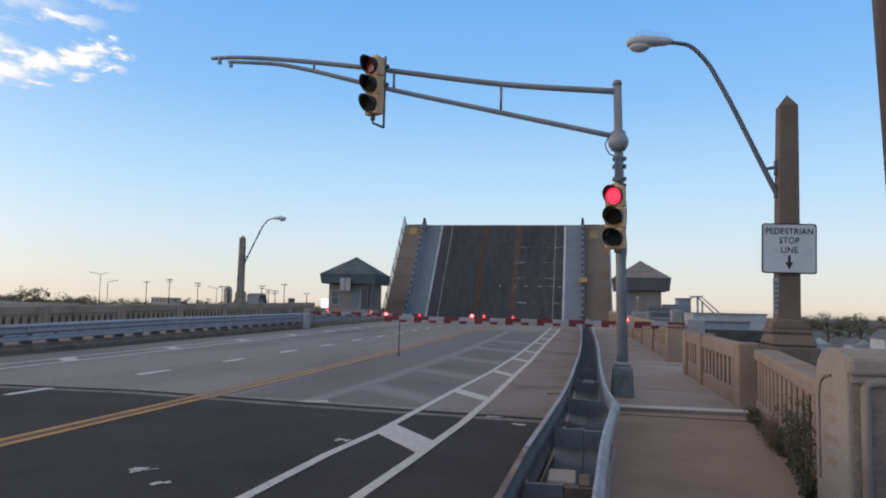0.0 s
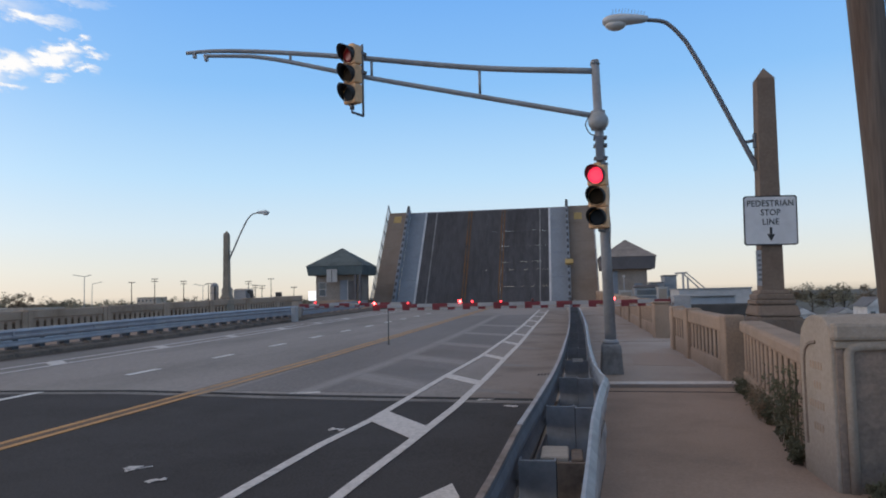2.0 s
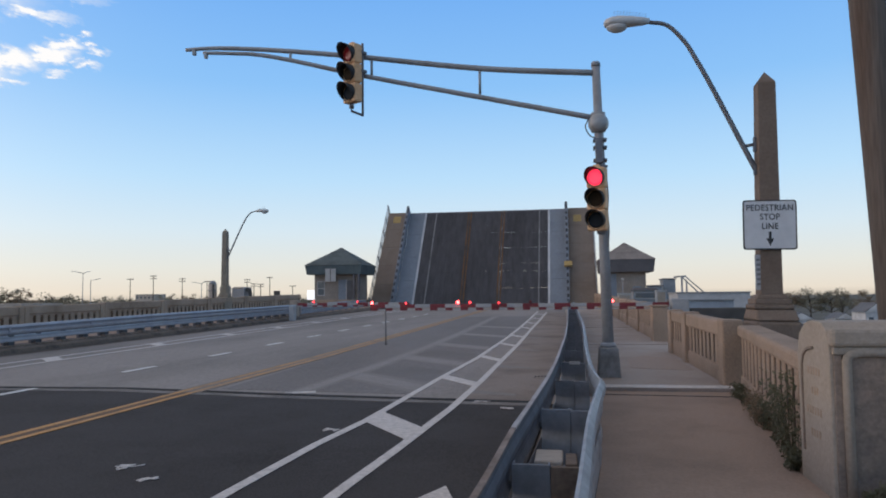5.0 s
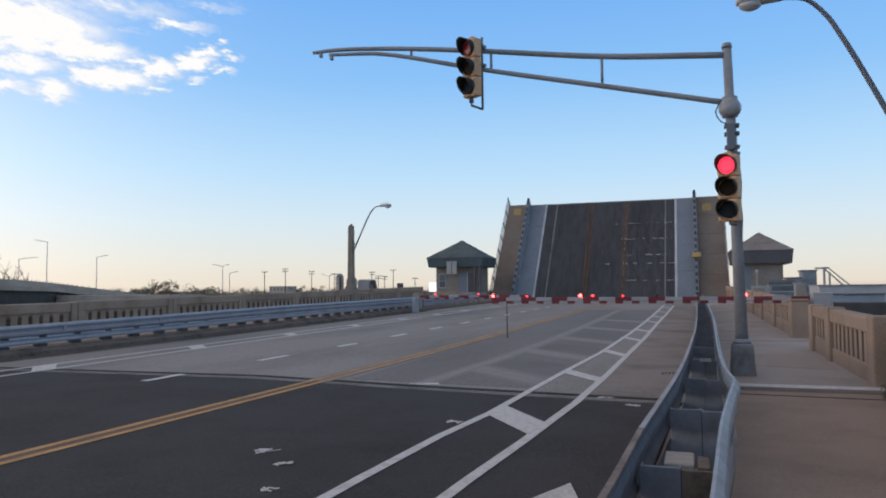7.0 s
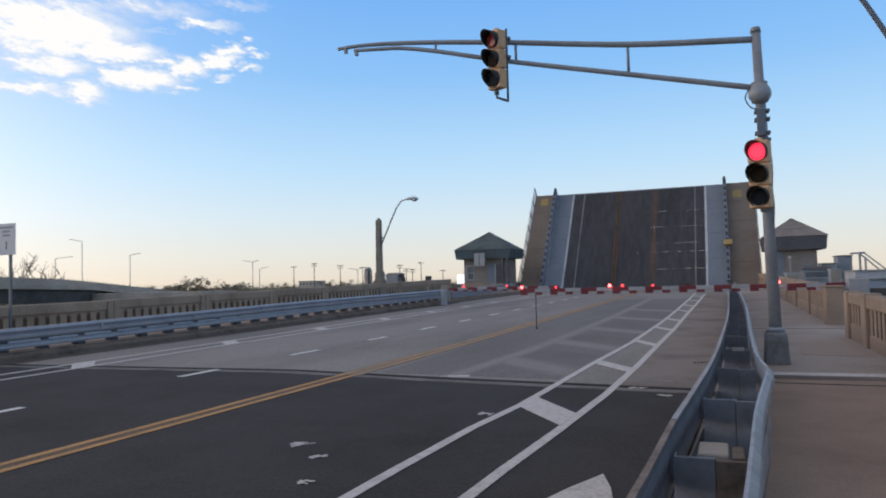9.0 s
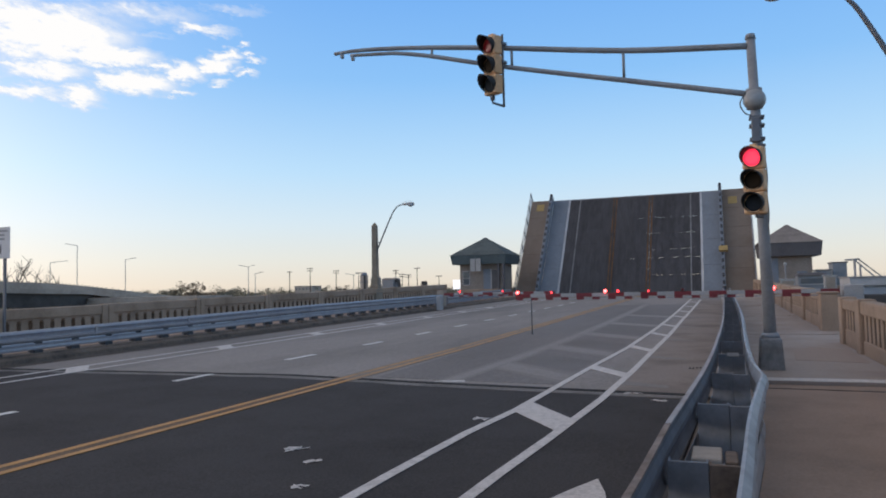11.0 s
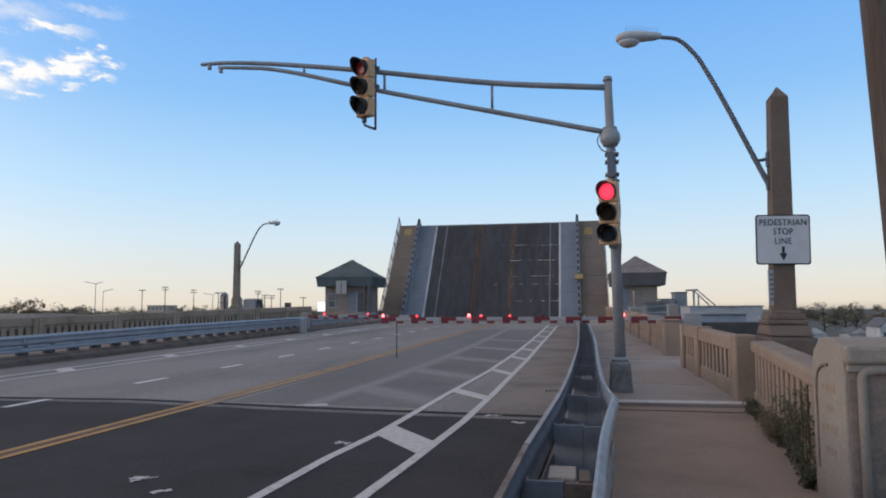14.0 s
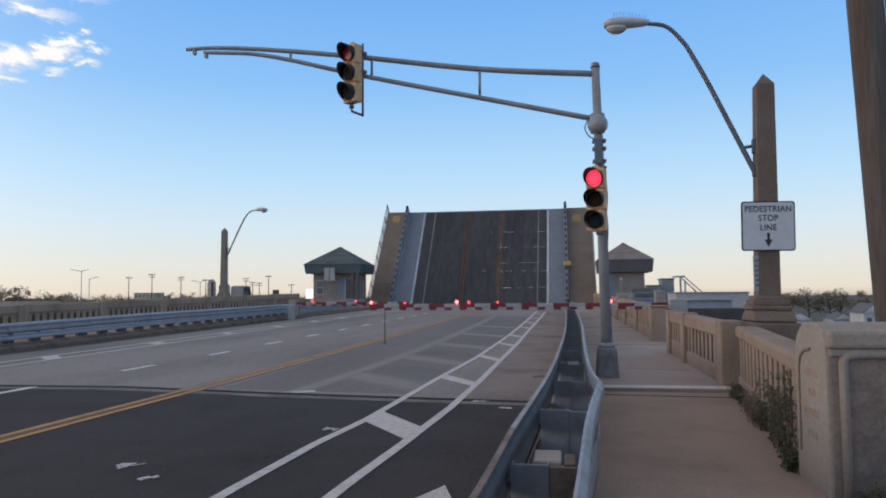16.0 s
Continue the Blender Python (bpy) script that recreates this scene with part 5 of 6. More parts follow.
# ---- bridge tenders' houses ----
def tender_house(cx, cy, apex, eave_top, eave_low, half, depth, body, roof_m, fascia_m, label, wall_m, plan):
    ob = thing("tender_house", label, "house", "bridge tenders' houses")
    base = G(72) - 0.6
    part("wall", box(cx - body, cx + body, cy - depth + 0.8, cy + depth - 0.8, base, eave_low + 0.05, 0.03), wall_m, ob)
    part("fascia", frustum(cx, cy, eave_low, eave_top, 2 * half - 0.25, 2 * depth - 0.25, 2 * half, 2 * depth, 0.03), fascia_m, ob)
    # hipped roof in courses of shingles
    n = 9
    for k in range(n):
        a, b = k / n, (k + 1) / n
        za, zb = eave_top + (apex - eave_top) * a, eave_top + (apex - eave_top) * b
        sa, sb = 1 - a, max(1 - b, 0.015)
        part("roof_course", frustum(cx, cy, za, zb + 0.015, 2 * half * sa + 0.12, 2 * depth * sa + 0.12, 2 * half * sb + 0.12, 2 * depth * sb + 0.12), roof_m, ob)
    f = cy - depth + 0.8
    for kind, x0, x1, z0, z1 in plan:
        x0, x1 = cx + x0, cx + x1
        if kind == "window":
            w = part("window", box(x0, x1, f - 0.04, f + 0.02, z0, z1), TRIM, ob, "pale framed window")
            m = (z0 + z1) / 2
            part("pane", box(x0 + 0.07, x1 - 0.07, f - 0.05, f - 0.035, z0 + 0.07, m - 0.03), PANE, w)
            part("pane", box(x0 + 0.07, x1 - 0.07, f - 0.05, f - 0.035, m + 0.03, z1 - 0.07), PANE, w)
        elif kind == "board":
            w = part("signboard", box(x0, x1, cy - depth - 0.09, cy - depth + 0.02, z0, z1, 0.01), TRIM, ob, "pale two-leaf board on the fascia")
            part("divider", box((x0 + x1) / 2 - 0.04, (x0 + x1) / 2 + 0.04, cy - depth - 0.10, cy - depth - 0.085, z0 + 0.05, z1 - 0.05), FASCIA_B, w)
        elif kind == "door":
            w = part("door", box(x0, x1, f - 0.05, f + 0.02, z0, z1), FASCIA_B, ob, "dark door in the porch")
            part("door_frame", box(x0 - 0.09, x0, f - 0.07, f + 0.02, z0, z1 + 0.09), TRIM, w)
            part("door_frame", box(x1, x1 + 0.09, f - 0.07, f + 0.02, z0, z1 + 0.09), TRIM, w)
        elif kind == "column":
            part("column", box(x0, x1, cy - depth + 0.15, cy - depth + 0.45, base, eave_low + 0.05, 0.02), FASCIA_B, ob)
        elif kind == "panel":
            part("wall_panel", box(x0, x1, f - 0.03, f + 0.02, z0, z1, 0.01), LEAF_GREY, ob, "grey wall panel")


tender_house(-22.0, 70.0, 6.62, 4.80, 3.90, 2.85, 2.7, 2.15, ROOF_G, FASCIA_G, "tan brick bridge house with a dark green hipped roof", BRICK,
             [("window", -1.85, -1.1, 1.85, 3.25), ("board", -0.75, 0.30, 3.20, 4.45), ("panel", 0.3, 1.05, 1.3, 3.4), ("door", 1.15, 1.75, 1.0, 3.3), ("column", 1.9, 2.12, 0, 0), ("column", 2.4, 2.6, 0, 0)])
tender_house(5.65, 70.0, 6.5, 4.85, 3.70, 2.50, 2.5, 1.72, ROOF_T, FASCIA_B, "tan brick bridge house with a taupe hipped roof", BRICK,
             [("panel", -1.9, -0.9, 0.6, 3.6), ("panel", 0.55, 1.3, 0.8, 2.4)])
ob = thing("house_lamp", "small white globe lamp on a post by the house", "lamp")
part("post", tube([(5.15, 66.5, 0.3), (5.15, 66.5, 2.9)], 0.05, 8), FAR_STEEL, ob)
bm = bmesh.new()
bmesh.ops.create_uvsphere(bm, u_segments=10, v_segments=8, radius=0.14)
bmesh.ops.translate(bm, verts=bm.verts[:], vec=(5.15, 66.5, 3.02))
part("globe", smooth(bm), TRIM, ob)


for az, el, w, h in ((4.55, 0.05, 0.95, 1.5), (7.25, 0.25, 0.75, 1.6)):
    p = far(az, el, 58.0)
    ob = thing("equipment_cabinet", "pale upright equipment cabinet behind the balustrade", "cabinet", "cabinets by the bridge house")
    part("body", box(p.x - w / 2, p.x + w / 2, p.y, p.y + 0.7, 0.2, p.z, 0.03), TRIM, ob)
    part("roof", box(p.x - w / 2 - 0.06, p.x + w / 2 + 0.06, p.y - 0.06, p.y + 0.76, p.z, p.z + 0.07, 0.01), TRIM, ob)
    part("door", box(p.x - w / 2 + 0.08, p.x + w / 2 - 0.08, p.y - 0.025, p.y + 0.01, 0.4, p.z - 0.1, 0.005), CONC_PALE, ob)
    part("plinth", box(p.x - w / 2 - 0.1, p.x + w / 2 + 0.1, p.y - 0.1, p.y + 0.8, zr(58.0) - 1.4, 0.2, 0.02), CONCRETE, ob)

ob = thing("gate_hut", "low blue-grey hut with a dark window band by the bridge house", "hut")
p = far(6.1, 0.42, 63.0)
part("wall", box(p.x - 1.0, p.x + 1.0, p.y, p.y + 2.0, zr(63.0) - 1.4, p.z - 0.12, 0.04), FAR_BLUE, ob)
part("roof", frustum(p.x, p.y + 1.0, p.z - 0.14, p.z + 0.1, 2.2, 2.3, 1.7, 1.9, 0.03), FASCIA_B, ob)
part("window", box(p.x - 0.8, p.x + 0.75, p.y - 0.03, p.y + 0.02, p.z - 0.75, p.z - 0.35, 0.01), PANE, ob, "dark window band")
part("sill", box(p.x - 0.9, p.x + 0.85, p.y - 0.07, p.y + 0.02, p.z - 0.85, p.z - 0.77, 0.01), TRIM, ob)

# walls and machinery beside the leaf
structure("wall_bascule", box(-23.5, -19.7, 66.0, 72, -1.0, 1.45, 0.05), CONCRETE, "low concrete wall before the bridge house", "wall")
structure("wall_bascule_right", box(3.3, 9.5, 64.0, 72, -1.0, 1.15, 0.05), CONCRETE, "low concrete wall before the bridge house", "wall")
ob = thing("fender_walkway", "pale blue-grey steel fender beam beyond the balustrade", "fender")
part("beam", box(5.55, 8.75, 40, 40.5, 0.80, 1.30, 0.03), STEEL_BLUE, ob)
part("flange", box(5.55, 8.75, 39.85, 40.6, 1.30, 1.36, 0.01), GALV, ob)
for x in (5.8, 7.1, 8.5):
    part("pile", tube([(x, 40.25, LOW - 0.3), (x, 40.25, 0.82)], 0.2, 10), FAR_DARK, ob)
ob = thing("dock_girder", "dark timber dolphin below the fender", "fender")
part("beam", box(4.6, 9.0, 33, 33.6, 0.50, 1.03, 0.05), FAR_DARK, ob)
part("fender_plank", box(4.6, 9.0, 32.9, 33.0, -0.3, 0.48, 0.02), FAR_DARK, ob)
for x in (5.0, 6.8, 8.6):
    part("pile", tube([(x, 33.3, LOW - 0.3), (x, 33.3, 0.55)], 0.2, 10), FAR_DARK, ob)

# ---- far shore ----
def leaf_cloud(rng, clumps, leaves, size, bm=None):
    """Many small leaf blades scattered through clumps given as (centre, radius)."""
    verts, faces = [], []
    for (c, r), n in zip(clumps, leaves):
        for _ in range(n):
            d = Vector((rng.gauss(0, 1), rng.gauss(0, 1), rng.gauss(0, 1))).normalized() * r * (rng.random() ** 0.45)
            p = Vector(c) + Vector((d.x, d.y, d.z * 0.8))
            u = Vector((rng.gauss(0, 1), rng.gauss(0, 1), rng.gauss(0, 1))).normalized()
            w = u.cross(Vector((rng.gauss(0, 1), rng.gauss(0, 1), rng.gauss(0, 1)))).normalized()
            s = size * rng.uniform(0.6, 1.4)
            k = len(verts)
            verts += [p - u * s, p + w * s * 0.5, p + u * s, p - w * s * 0.5]
            faces.append((k, k + 1, k + 2, k + 3))
    me = bpy.data.meshes.new("crown")
    me.from_pydata(verts, [], faces)
    return me


def tree(at, height, width, seed, mat, label, dense=1.0, bare=False):
    rng = random.Random(seed)
    ob = thing("tree", label, "tree", "trees on the shore", at=Matrix.Translation(at))
    tr = tube([(0, 0, -0.5), (width * 0.02, 0, height * 0.35), (0, width * 0.02, height * 0.75)], height * (0.014 if bare else 0.028), 8, r_end=height * (0.003 if bare else 0.008))
    tips = []
    for k in range(9):
        a, z = 2.4 * k, height * (0.3 + 0.045 * k)
        l = width * rng.uniform(0.25, 0.5)
        tip = Vector((math.cos(a) * l, math.sin(a) * l, z + height * rng.uniform(0.1, 0.28)))
        tube([(0, 0, z), tuple(tip * 0.55 + Vector((0, 0, z * 0.45))), tuple(tip)], height * (0.006 if bare else 0.011), 5, tr, r_end=height * 0.002)
        tips.append(tip)
        if bare:
            for j in range(11):
                s = Vector((0, 0, z)).lerp(tip, rng.uniform(0.3, 1.0))
                b = s + Vector((rng.uniform(-1, 1), rng.uniform(-1, 1), rng.uniform(0.5, 1.6))) * width * 0.17
                tube([tuple(s), tuple(s.lerp(b, 0.5) + Vector((0, 0, -0.1))), tuple(b)], height * 0.0028, 4, tr, r_end=height * 0.001)
    part("trunk", tr, TWIG if bare else BARK, ob)
    if not bare:
        clumps = [(t, width * rng.uniform(0.13, 0.24)) for t in tips]
        for k in range(12):
            a, l = rng.uniform(0, 6.28), width * 0.42 * math.sqrt(rng.random())
            clumps.append((Vector((math.cos(a) * l, math.sin(a) * l, height * rng.uniform(0.42, 0.93) - 0.25 * l)), width * rng.uniform(0.10, 0.2)))
        n = [int(85 * dense)] * len(clumps)
        part("crown", leaf_cloud(rng, clumps, n, width * 0.028), mat, ob)
    return ob


for i, (az, el, d, w, m) in enumerate(((-42.3, 0.5, 300, 12, FOLIAGE), (-41.0, 0.82, 300, 12, FOLIAGE), (-40.1, 0.92, 305, 12, FOLIAGE2), (-37.3, 0.72, 310, 13, FOLIAGE), (-38.3, 0.4, 320, 10, FOLIAGE2),
                                       (-29.0, 0.45, 420, 9, FOLIAGE2), (-33.9, 0.35, 420, 10, FOLIAGE), (-30.3, 0.4, 430, 9, FOLIAGE), (-46.0, 0.35, 250, 9, FOLIAGE), (-44.5, 0.3, 260, 8, FOLIAGE2),
                                       (7.0, 0.85, 190, 6, FOLIAGE), (16.0, 0.42, 300, 9, FOLIAGE2), (17.3, 0.38, 300, 11, FOLIAGE), (18.6, 0.34, 300, 11, FOLIAGE), (19.3, 0.1, 300, 7, FOLIAGE), (-46.1, -0.08, 108, 4.5, FOLIAGE), (-45.3, -0.35, 108, 4.0, FOLIAGE2),
                                       (20.9, 0.45, 280, 8, FOLIAGE2), (22.4, 0.1, 330, 9, FOLIAGE), (14.9, 0.2, 320, 9, FOLIAGE2))):
    top = far(az, el, d)
    tree((top.x, top.y, LOW), top.z - LOW, w, 10 + i, m, "dusky leafy tree on the far shore")
for az, el, d, s in ((-51.4, 3.6, 128, 3), (-50.3, 3.1, 132, 5), (-49.6, 2.3, 134, 7)):
    top = far(az, el, d)
    tree((top.x, top.y, LOW), top.z - LOW, 7, s, FOLIAGE, "bare leafless tree behind the overpass", bare=True)

# distant tree line, too far to tell apart
rng = random.Random(8)
clumps = []
az = -75.0
while az < 45:
    d = rng.uniform(760, 900)
    top = 0.26 if az < -18 else (0.1 if az < 6 else -0.4)
    p = far(az, top - rng.uniform(0.0, 0.30), d)
    clumps.append((Vector((p.x, p.y, p.z - 5)), rng.uniform(5, 8)))
    clumps.append((Vector((p.x, p.y, p.z - 12)), 9))
    az += 0.30
tagged(part("far_tree_line", leaf_cloud(rng, clumps, [60] * len(clumps), 1.6), FOLIAGE), "dark distant tree line along the horizon", "trees", kind="stuff")


def utility_pole(az, el, d, arms=1):
    p = far(az, el, d)
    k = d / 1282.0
    ob = thing("utility_pole", "thin far utility pole with crossarms", "utility pole", "far utility poles")
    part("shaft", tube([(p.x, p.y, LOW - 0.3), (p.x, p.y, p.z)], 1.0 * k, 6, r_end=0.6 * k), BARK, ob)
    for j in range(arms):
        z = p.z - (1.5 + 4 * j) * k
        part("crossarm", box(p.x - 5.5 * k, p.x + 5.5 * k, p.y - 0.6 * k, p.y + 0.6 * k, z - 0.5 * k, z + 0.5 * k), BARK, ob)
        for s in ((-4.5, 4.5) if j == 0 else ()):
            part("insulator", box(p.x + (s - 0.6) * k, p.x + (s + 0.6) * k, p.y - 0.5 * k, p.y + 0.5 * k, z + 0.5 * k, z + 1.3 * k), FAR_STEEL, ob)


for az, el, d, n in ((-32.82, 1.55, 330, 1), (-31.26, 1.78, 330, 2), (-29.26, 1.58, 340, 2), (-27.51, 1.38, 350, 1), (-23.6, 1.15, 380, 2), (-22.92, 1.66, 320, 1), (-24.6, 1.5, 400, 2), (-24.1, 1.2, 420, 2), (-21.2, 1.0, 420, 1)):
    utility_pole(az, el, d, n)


def highway_lamp(az, el, d, arms):
    """A tall thin lamp sized to fit the camera's view; arms: sideways reach in view pixels, one for each arm."""
    p = far(az, el, d)
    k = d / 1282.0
    ob = thing("highway_lamp", "tall thin highway lamp with a long arm", "street lamp", "highway lamps")
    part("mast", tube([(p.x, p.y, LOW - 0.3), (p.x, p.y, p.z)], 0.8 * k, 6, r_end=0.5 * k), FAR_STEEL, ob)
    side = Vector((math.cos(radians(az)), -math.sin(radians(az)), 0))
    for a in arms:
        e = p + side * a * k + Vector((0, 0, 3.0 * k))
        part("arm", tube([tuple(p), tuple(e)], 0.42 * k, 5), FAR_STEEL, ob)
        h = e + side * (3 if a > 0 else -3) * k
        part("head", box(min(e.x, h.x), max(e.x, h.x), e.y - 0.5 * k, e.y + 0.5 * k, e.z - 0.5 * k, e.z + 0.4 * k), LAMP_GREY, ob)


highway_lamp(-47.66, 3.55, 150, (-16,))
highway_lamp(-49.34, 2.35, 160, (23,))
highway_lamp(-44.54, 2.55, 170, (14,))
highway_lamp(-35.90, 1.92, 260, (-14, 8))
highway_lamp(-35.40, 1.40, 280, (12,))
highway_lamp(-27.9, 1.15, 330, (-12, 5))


def overpass():
    """A highway ramp that comes down towards the road from the far left."""
    ob = thing("overpass", "grey concrete highway overpass on dark girders", "overpass")
    a, b, c = far(-62, 1.55, 118), far(-51.5, 1.06, 122), far(-44.6, 0.32, 140)
    pts = curve_points([tuple(a), tuple(b), tuple(far(-48.1, 0.80, 131)), tuple(c), tuple(far(-38.0, -0.62, 170))], 4)
    part("parapet", sweep(pts, [(-0.2, -1.15), (0.2, -1.15), (0.2, 0), (-0.2, 0)]), FAR_CONC, ob)
    part("deck", sweep([p + Vector((-4, 3.5, -1.25)) for p in pts], [(-5, -0.5), (5.1, -0.5), (5.1, 0.15), (-5, 0.15)]), FAR_CONC, ob)
    g = [p + Vector((-4, 3.5, -1.75)) for p in pts[:9]]
    for s in (4.2, 1.0, -2.5):
        part("girder", sweep(g, [(s - 0.3, -2.1), (s + 0.3, -2.1), (s + 0.3, 0), (s - 0.3, 0)]), FAR_DARK, ob)
    for i in (1, 5):
        p = pts[i] + Vector((-4, 3.5, 0))
        part("column", box(p.x - 0.7, p.x + 0.7, p.y - 0.7, p.y + 0.7, LOW - 0.3, p.z - 1.7, 0.05), FAR_CONC, ob)
    p = pts[8] + Vector((-3, 4, 0))
    part("abutment", box(p.x - 5, p.x + 26, p.y - 1.5, p.y + 7, LOW - 0.3, p.z - 2.2, 0.05), FAR_CONC, ob)
    q = mesh_of(box(-0.04, 0.04, -0.04, 0.04, 0, 0.22), "rail_post")
    for i in range(len(pts) - 1):
        for j in range(3):
            o = part("rail_post", q, FAR_DARK, ob)
            o.location = pts[i].lerp(pts[i + 1], j / 3)


overpass()


def shed(az, el, d, w, depth, base, wall, roof, label, gable=0.0, windows=0):
    """A far building whose top stands at a bearing and elevation; w in metres."""
    p = far(az, el, d)
    ob = thing("house" if gable else "warehouse", label, "house" if gable else "warehouse", "buildings on the far shore")
    top = p.z - gable
    part("wall", box(p.x - w / 2, p.x + w / 2, p.y, p.y + depth, base, top, 0.03), wall, ob)
    if gable:
        bm = bmesh.new()
        pr = [(-w / 2 - 0.4, 0), (0, gable), (w / 2 + 0.4, 0)]
        lo = [bm.verts.new((p.x + a, p.y - 0.4, top + b)) for a, b in pr]
        hi = [bm.verts.new((p.x + a, p.y + depth + 0.4, top + b)) for a, b in pr]
        bm.faces.new(lo)
        bm.faces.new(hi[::-1])
        for i in range(3):
            j = (i + 1) % 3
            bm.faces.new((lo[i], hi[i], hi[j], lo[j]))
        part("roof", bm, roof, ob)
        gb = bmesh.new()
        lo = [gb.verts.new((p.x + a * 0.93, p.y - 0.52, top + b * 0.9 - 0.02)) for a, b in pr]
        hi = [gb.verts.new((v.co.x, p.y - 0.41, v.co.z)) for v in lo]
        gb.faces.new(lo)
        gb.faces.new(hi[::-1])
        for i in range(3):
            j = (i + 1) % 3
            gb.faces.new((lo[i], hi[i], hi[j], lo[j]))
        part("gable", gb, wall, ob)
    else:
        part("roof", box(p.x - w / 2 - 0.2, p.x + w / 2 + 0.2, p.y - 0.2, p.y + depth + 0.2, top, top + 0.25), roof, ob)
    for k in range(windows):
        x = p.x - w / 2 + w * (k + 0.5) / windows
        wd = part("window", box(x - 0.6, x + 0.6, p.y - 0.06, p.y + 0.02, top - 2.4, top - 1.0), TRIM, ob)
        part("pane", box(x - 0.5, x + 0.5, p.y - 0.08, p.y - 0.055, top - 2.3, top - 1.1), PANE, wd)


shed(10.95, 0.06, 150, 13.4, 12, LOW, FAR_PALE, FAR_STEEL, "long pale grey waterfront warehouse")
shed(7.85, 1.12, 170, 2.6, 6, LOW, FAR_BLUE, FAR_ROOF, "tall blue-grey plant building")
shed(6.85, 0.62, 165, 2.6, 6, LOW, FAR_BLUE, FAR_ROOF, "low blue-grey plant building")
shed(16.7, -1.35, 200, 5.5, 8, LOW, FAR_WALL, FAR_ROOF, "pale house with a grey roof among trees", 1.8, 3)
shed(21.3, -0.70, 190, 4.6, 8, LOW, FAR_WALL, FAR_ROOF, "white gabled house on the far shore", 2.2, 2)
shed(19.4, -1.4, 200, 4.2, 7, LOW, FAR_WALL, FAR_ROOF, "small pale house behind trees", 1.4, 2)
shed(15.2, -1.6, 210, 6.0, 7, LOW, FAR_BLUE, FAR_ROOF, "small grey house behind trees", 1.4, 2)
shed(-31.8, 0.36, 480, 13, 12, LOW, FAR_CONC, FAR_ROOF, "low grey building on the horizon", windows=5)

ob = thing("conveyor_frame", "pale steel conveyor frame with sloping legs", "conveyor")
a, b, c = far(8.75, 1.3, 160), far(10.3, -0.3, 160), far(8.9, -0.4, 160)
part("strut", tube([tuple(a), tuple(b)], 0.16, 6), FAR_STEEL, ob)
part("strut", tube([tuple(a + Vector((0.6, 0, 0.2))), tuple(b + Vector((0.8, 0, 0.4)))], 0.14, 6), FAR_STEEL, ob)
part("mast", tube([tuple(a), (a.x, a.y, LOW - 0.3)], 0.22, 6), FAR_STEEL, ob)
part("mast", tube([tuple(c + Vector((0.5, 0, 4.0))), (c.x + 0.5, c.y, LOW - 0.3)], 0.18, 6), FAR_STEEL, ob)
part("tie", tube([tuple(a + Vector((-1.6, 0, 0))), tuple(a + Vector((0.9, 0, 0.1)))], 0.2, 6), FAR_STEEL, ob)

# tanks and chute behind the far obelisk
for az, el, r in ((-27.09, 1.36, 0.34), (-26.16, 1.12, 0.45)):
    ob = thing("tank", "grey upright storage tank behind the balustrade", "tank", "tanks by the far obelisk")
    p = far(az, el, 62)
    part("shell", smooth(tube([(p.x, p.y, LOW - 0.3), (p.x, p.y, p.z - 0.3)], r, 16)), FAR_CONC, ob)
    part("dome", smooth(tube([(p.x, p.y, p.z - 0.3), (p.x, p.y, p.z - 0.12), (p.x, p.y, p.z)], r, 16, r_end=r * 0.45)), FAR_STEEL, ob)
    part("band", tube([(p.x, p.y, p.z - 0.85), (p.x, p.y, p.z - 0.78)], r + 0.025, 16), FAR_STEEL, ob)
    part("ladder", box(p.x + r * 0.5, p.x + r * 0.75, p.y - r - 0.03, p.y - r * 0.6, p.z - 3.0, p.z - 0.3), FAR_DARK, ob)
ob = thing("machine_house", "grey machine housing with a sloping chute", "machine housing")
p, q = far(-25.2, 0.78, 60), far(-24.25, -0.1, 60)
part("body", box(p.x - 0.6, p.x + 0.45, p.y, p.y + 1.5, LOW, p.z, 0.05), FAR_STEEL, ob)
part("hood", frustum(p.x - 0.05, p.y + 0.75, p.z, p.z + 0.12, 1.1, 1.6, 0.8, 1.2, 0.02), FAR_CONC, ob)
part("chute", tube(curve_points([(p.x + 0.3, p.y + 0.5, p.z - 0.1), (p.x + 0.75, p.y + 0.4, p.z - 0.25), (q.x, q.y, q.z - 0.5)]), 0.16, 8), FAR_DARK, ob)
part("base", box(p.x - 1.4, p.x + 1.1, p.y - 0.6, p.y + 1.8, LOW, p.z - 0.75, 0.05), FAR_CONC, ob)
ob = thing("signal_box", "small dark box on a short post behind the balustrade", "signal box")
p = far(-22.42, 0.57, 58)
part("body", box(p.x - 0.22, p.x + 0.22, p.y, p.y + 0.3, p.z - 0.55, p.z, 0.03), FAR_DARK, ob)
part("post", tube([(p.x, p.y + 0.15, LOW - 0.3), (p.x, p.y + 0.15, p.z - 0.5)], 0.06, 8), FAR_STEEL, ob)
ob = thing("billboard", "small brightly lit white billboard beyond the bridge house", "billboard")
p = far(-19.75, 0.62, 230)
part("face", box(p.x - 1.5, p.x + 1.5, p.y, p.y + 0.3, p.z - 3.0, p.z, 0.02), LIT_SIGN, ob, "glowing white face")
part("post", tube([(p.x, p.y + 0.3, LOW - 0.3), (p.x, p.y + 0.3, p.z - 2.9)], 0.3, 8), FAR_STEEL, ob)


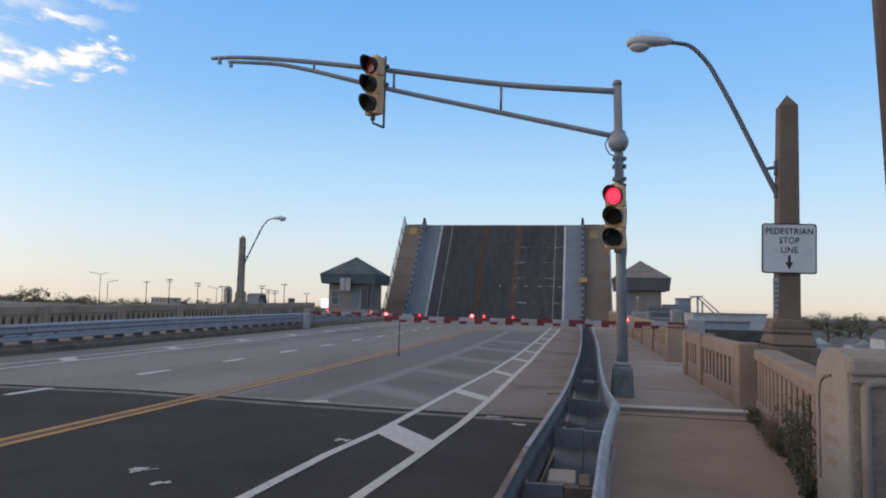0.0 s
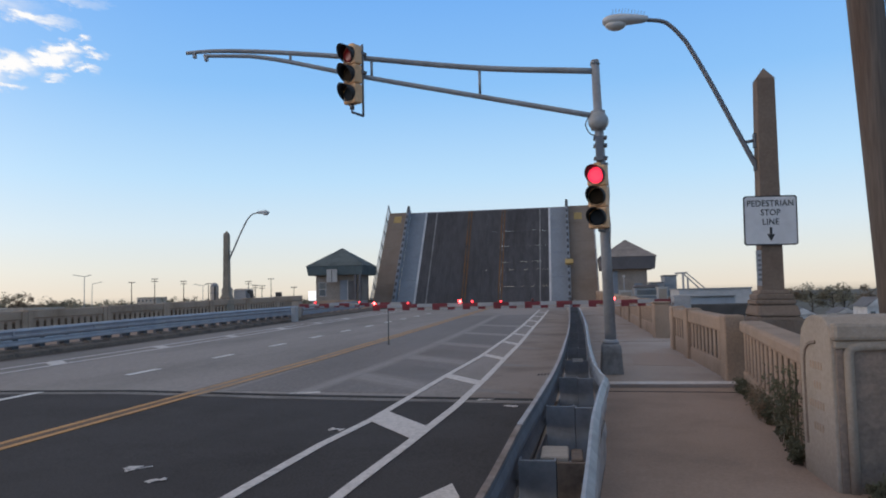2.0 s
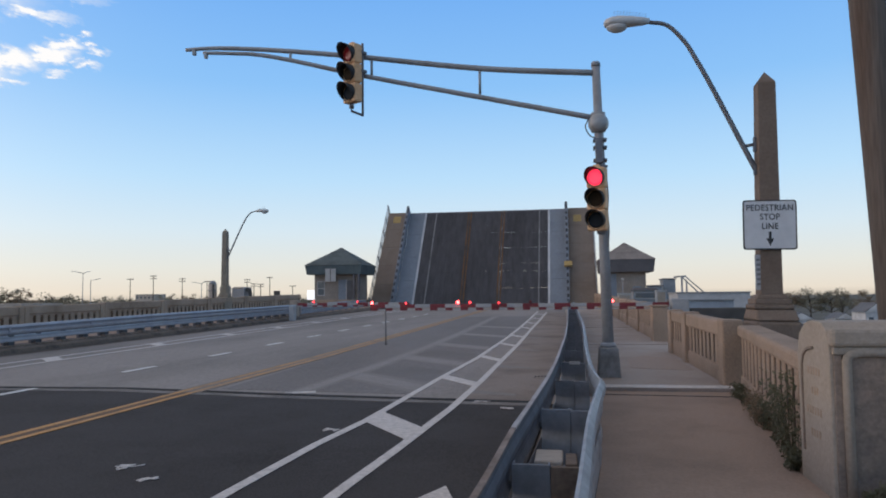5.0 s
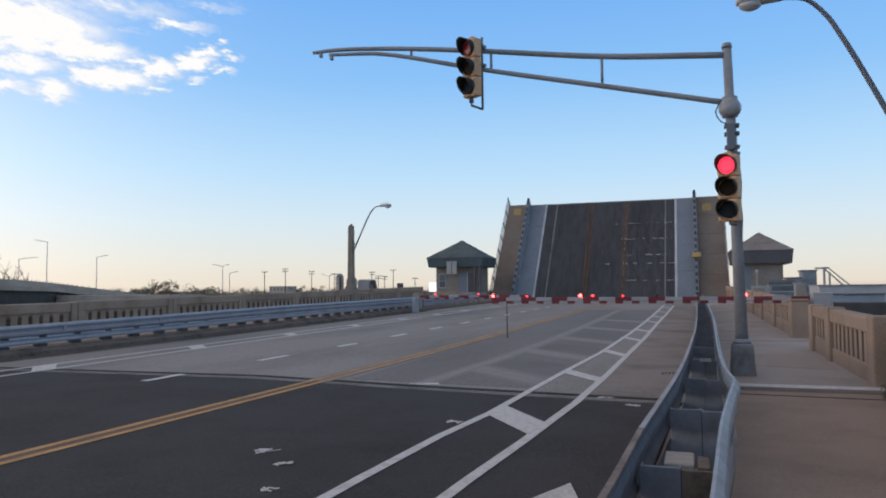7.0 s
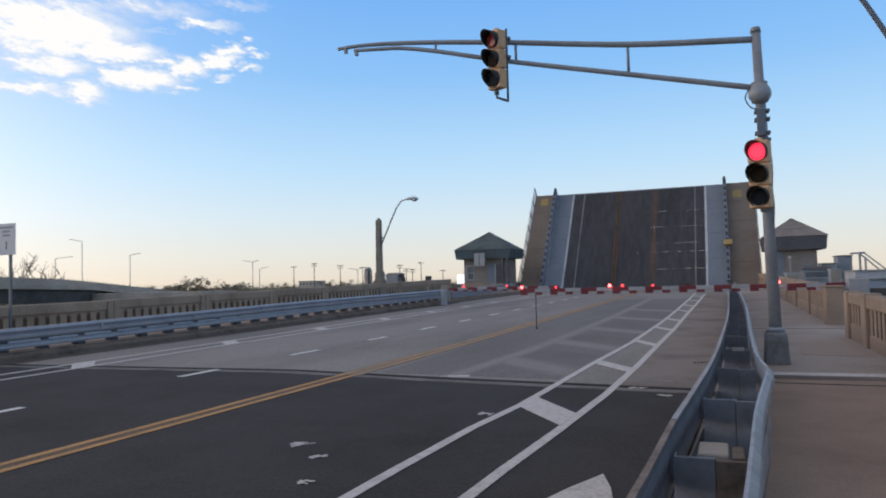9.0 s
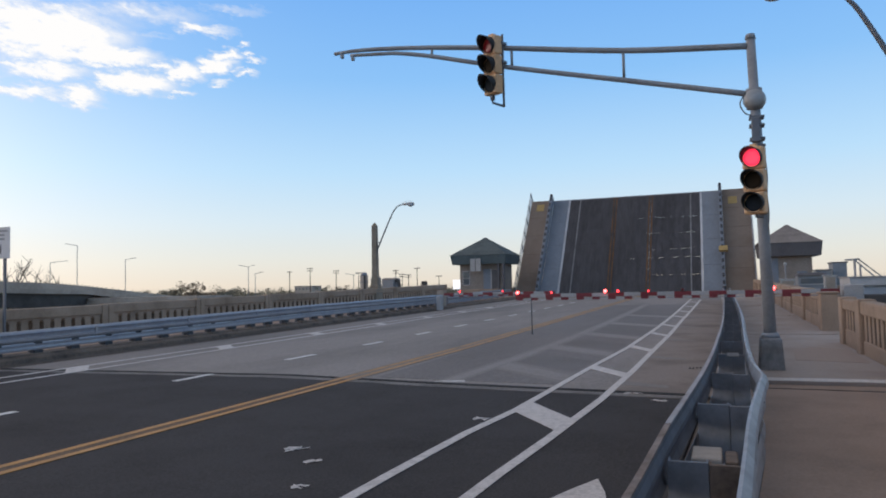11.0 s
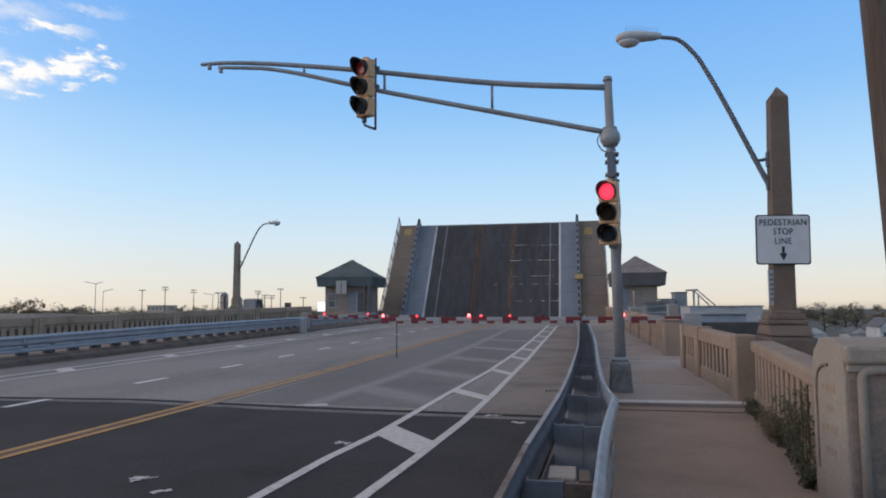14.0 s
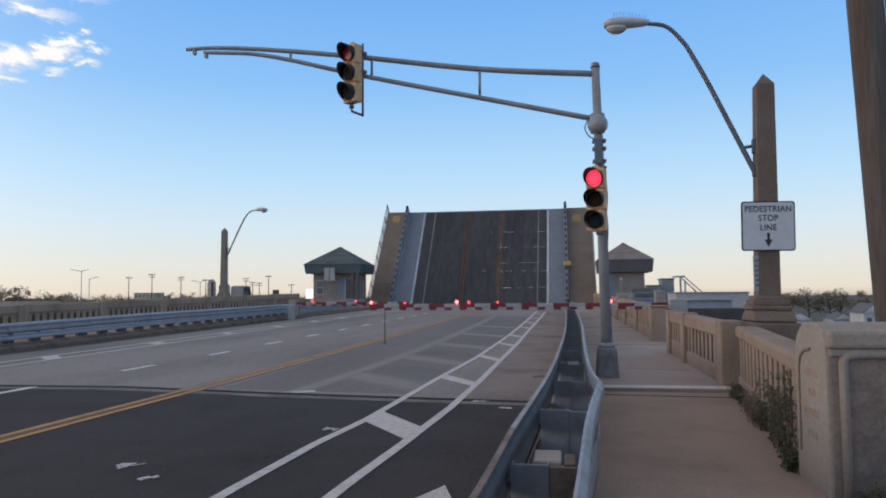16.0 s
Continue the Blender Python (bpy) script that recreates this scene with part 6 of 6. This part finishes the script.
# ---- weeds by the balustrade ----
def weed(x, y, h, w, seed, mat, label, n=170):
    rng = random.Random(seed)
    ob = thing("weed", label, "plant", "weeds along the balustrade", at=Matrix.Translation((x, y, G(y))))
    clumps = []
    for k in range(6):
        a, l = rng.uniform(0, 6.28), rng.uniform(0.1, 0.5) * w
        tip = (math.cos(a) * l, math.sin(a) * l * 1.3, h * rng.uniform(0.5, 1.0))
        st = bmesh.new()
        tube([(0.02 * k - 0.05, 0, -0.02), (tip[0] * 0.5, tip[1] * 0.5, tip[2] * 0.6), tip], 0.005, 5, st, r_end=0.002)
        part("stem", st, mat, ob)
        for f in (0.08, 0.25, 0.45, 0.65, 0.85, 1.0):
            clumps.append((Vector(tip) * f + Vector((rng.uniform(-0.3, 0.3) * w, rng.uniform(-0.5, 0.5) * w, 0.02)), w * 0.32))
    part("leaves", leaf_cloud(rng, clumps, [n // 8] * len(clumps), 0.021), mat, ob)


for i, (x, y, h, w) in enumerate(((2.05, 7.2, 0.95, 0.34), (2.09, 7.5, 1.05, 0.38), (2.13, 7.85, 0.95, 0.36), (2.19, 8.3, 0.62, 0.30), (2.24, 8.8, 0.4, 0.26), (2.30, 9.4, 0.26, 0.22), (1.97, 6.92, 0.22, 0.2), (2.42, 10.6, 0.14, 0.2))):
    weed(x, y, h * 0.9, w * 0.68, 40 + i, WEED, "green weed growing at the foot of the balustrade", 64)
for i, (x, y, h) in enumerate(((2.28, 9.15, 0.30), (2.36, 9.9, 0.28))):
    weed(x, y, h, 0.26, 60 + i, DRYWEED, "dry reddish weed by the balustrade", 120)
weed(2.20, 5.68, 0.13, 0.2, 90, WEED, "low green weed before the stone pier")
weed(2.42, 5.70, 0.2, 0.26, 91, WEED, "low green weed before the stone pier")
rng = random.Random(5)
for x, y in ((2.55, 11.4), (2.62, 11.7), (2.5, 11.2)):
    weed(x, y, 0.12, 0.22, int(100 * y), WEED, "low weed in the joint of the sidewalk", 80)

# overgrown bank beside the far balustrade
bm = bmesh.new()
lo = [bm.verts.new(p) for p in ((-22.0, -8, LOW - 0.2), (-22.0, -8, -0.6), (-40.0, -8, -0.9), (-58.0, -8, LOW - 0.2))]
hi = [bm.verts.new((v.co.x, 58, v.co.z)) for v in lo]
bm.faces.new(lo)
bm.faces.new(hi[::-1])
for i in range(4):
    j = (i + 1) % 4
    bm.faces.new((lo[i], hi[i], hi[j], lo[j]))
structure("bank", bm, EARTH, "dark earth bank under brush", "bank")
rng = random.Random(31)
clumps = []
for _ in range(520):
    x, y = rng.uniform(-44, -23.5), rng.uniform(-6, 57)
    clumps.append((Vector((x, y, -0.7 + rng.uniform(0.0, 0.7) + 0.011 * y)), rng.uniform(0.6, 1.0)))
tagged(part("shore_brush", leaf_cloud(rng, clumps, [42] * len(clumps), 0.16), FOLIAGE_LOW), "dark low brush on the bank", "brush", kind="stuff")
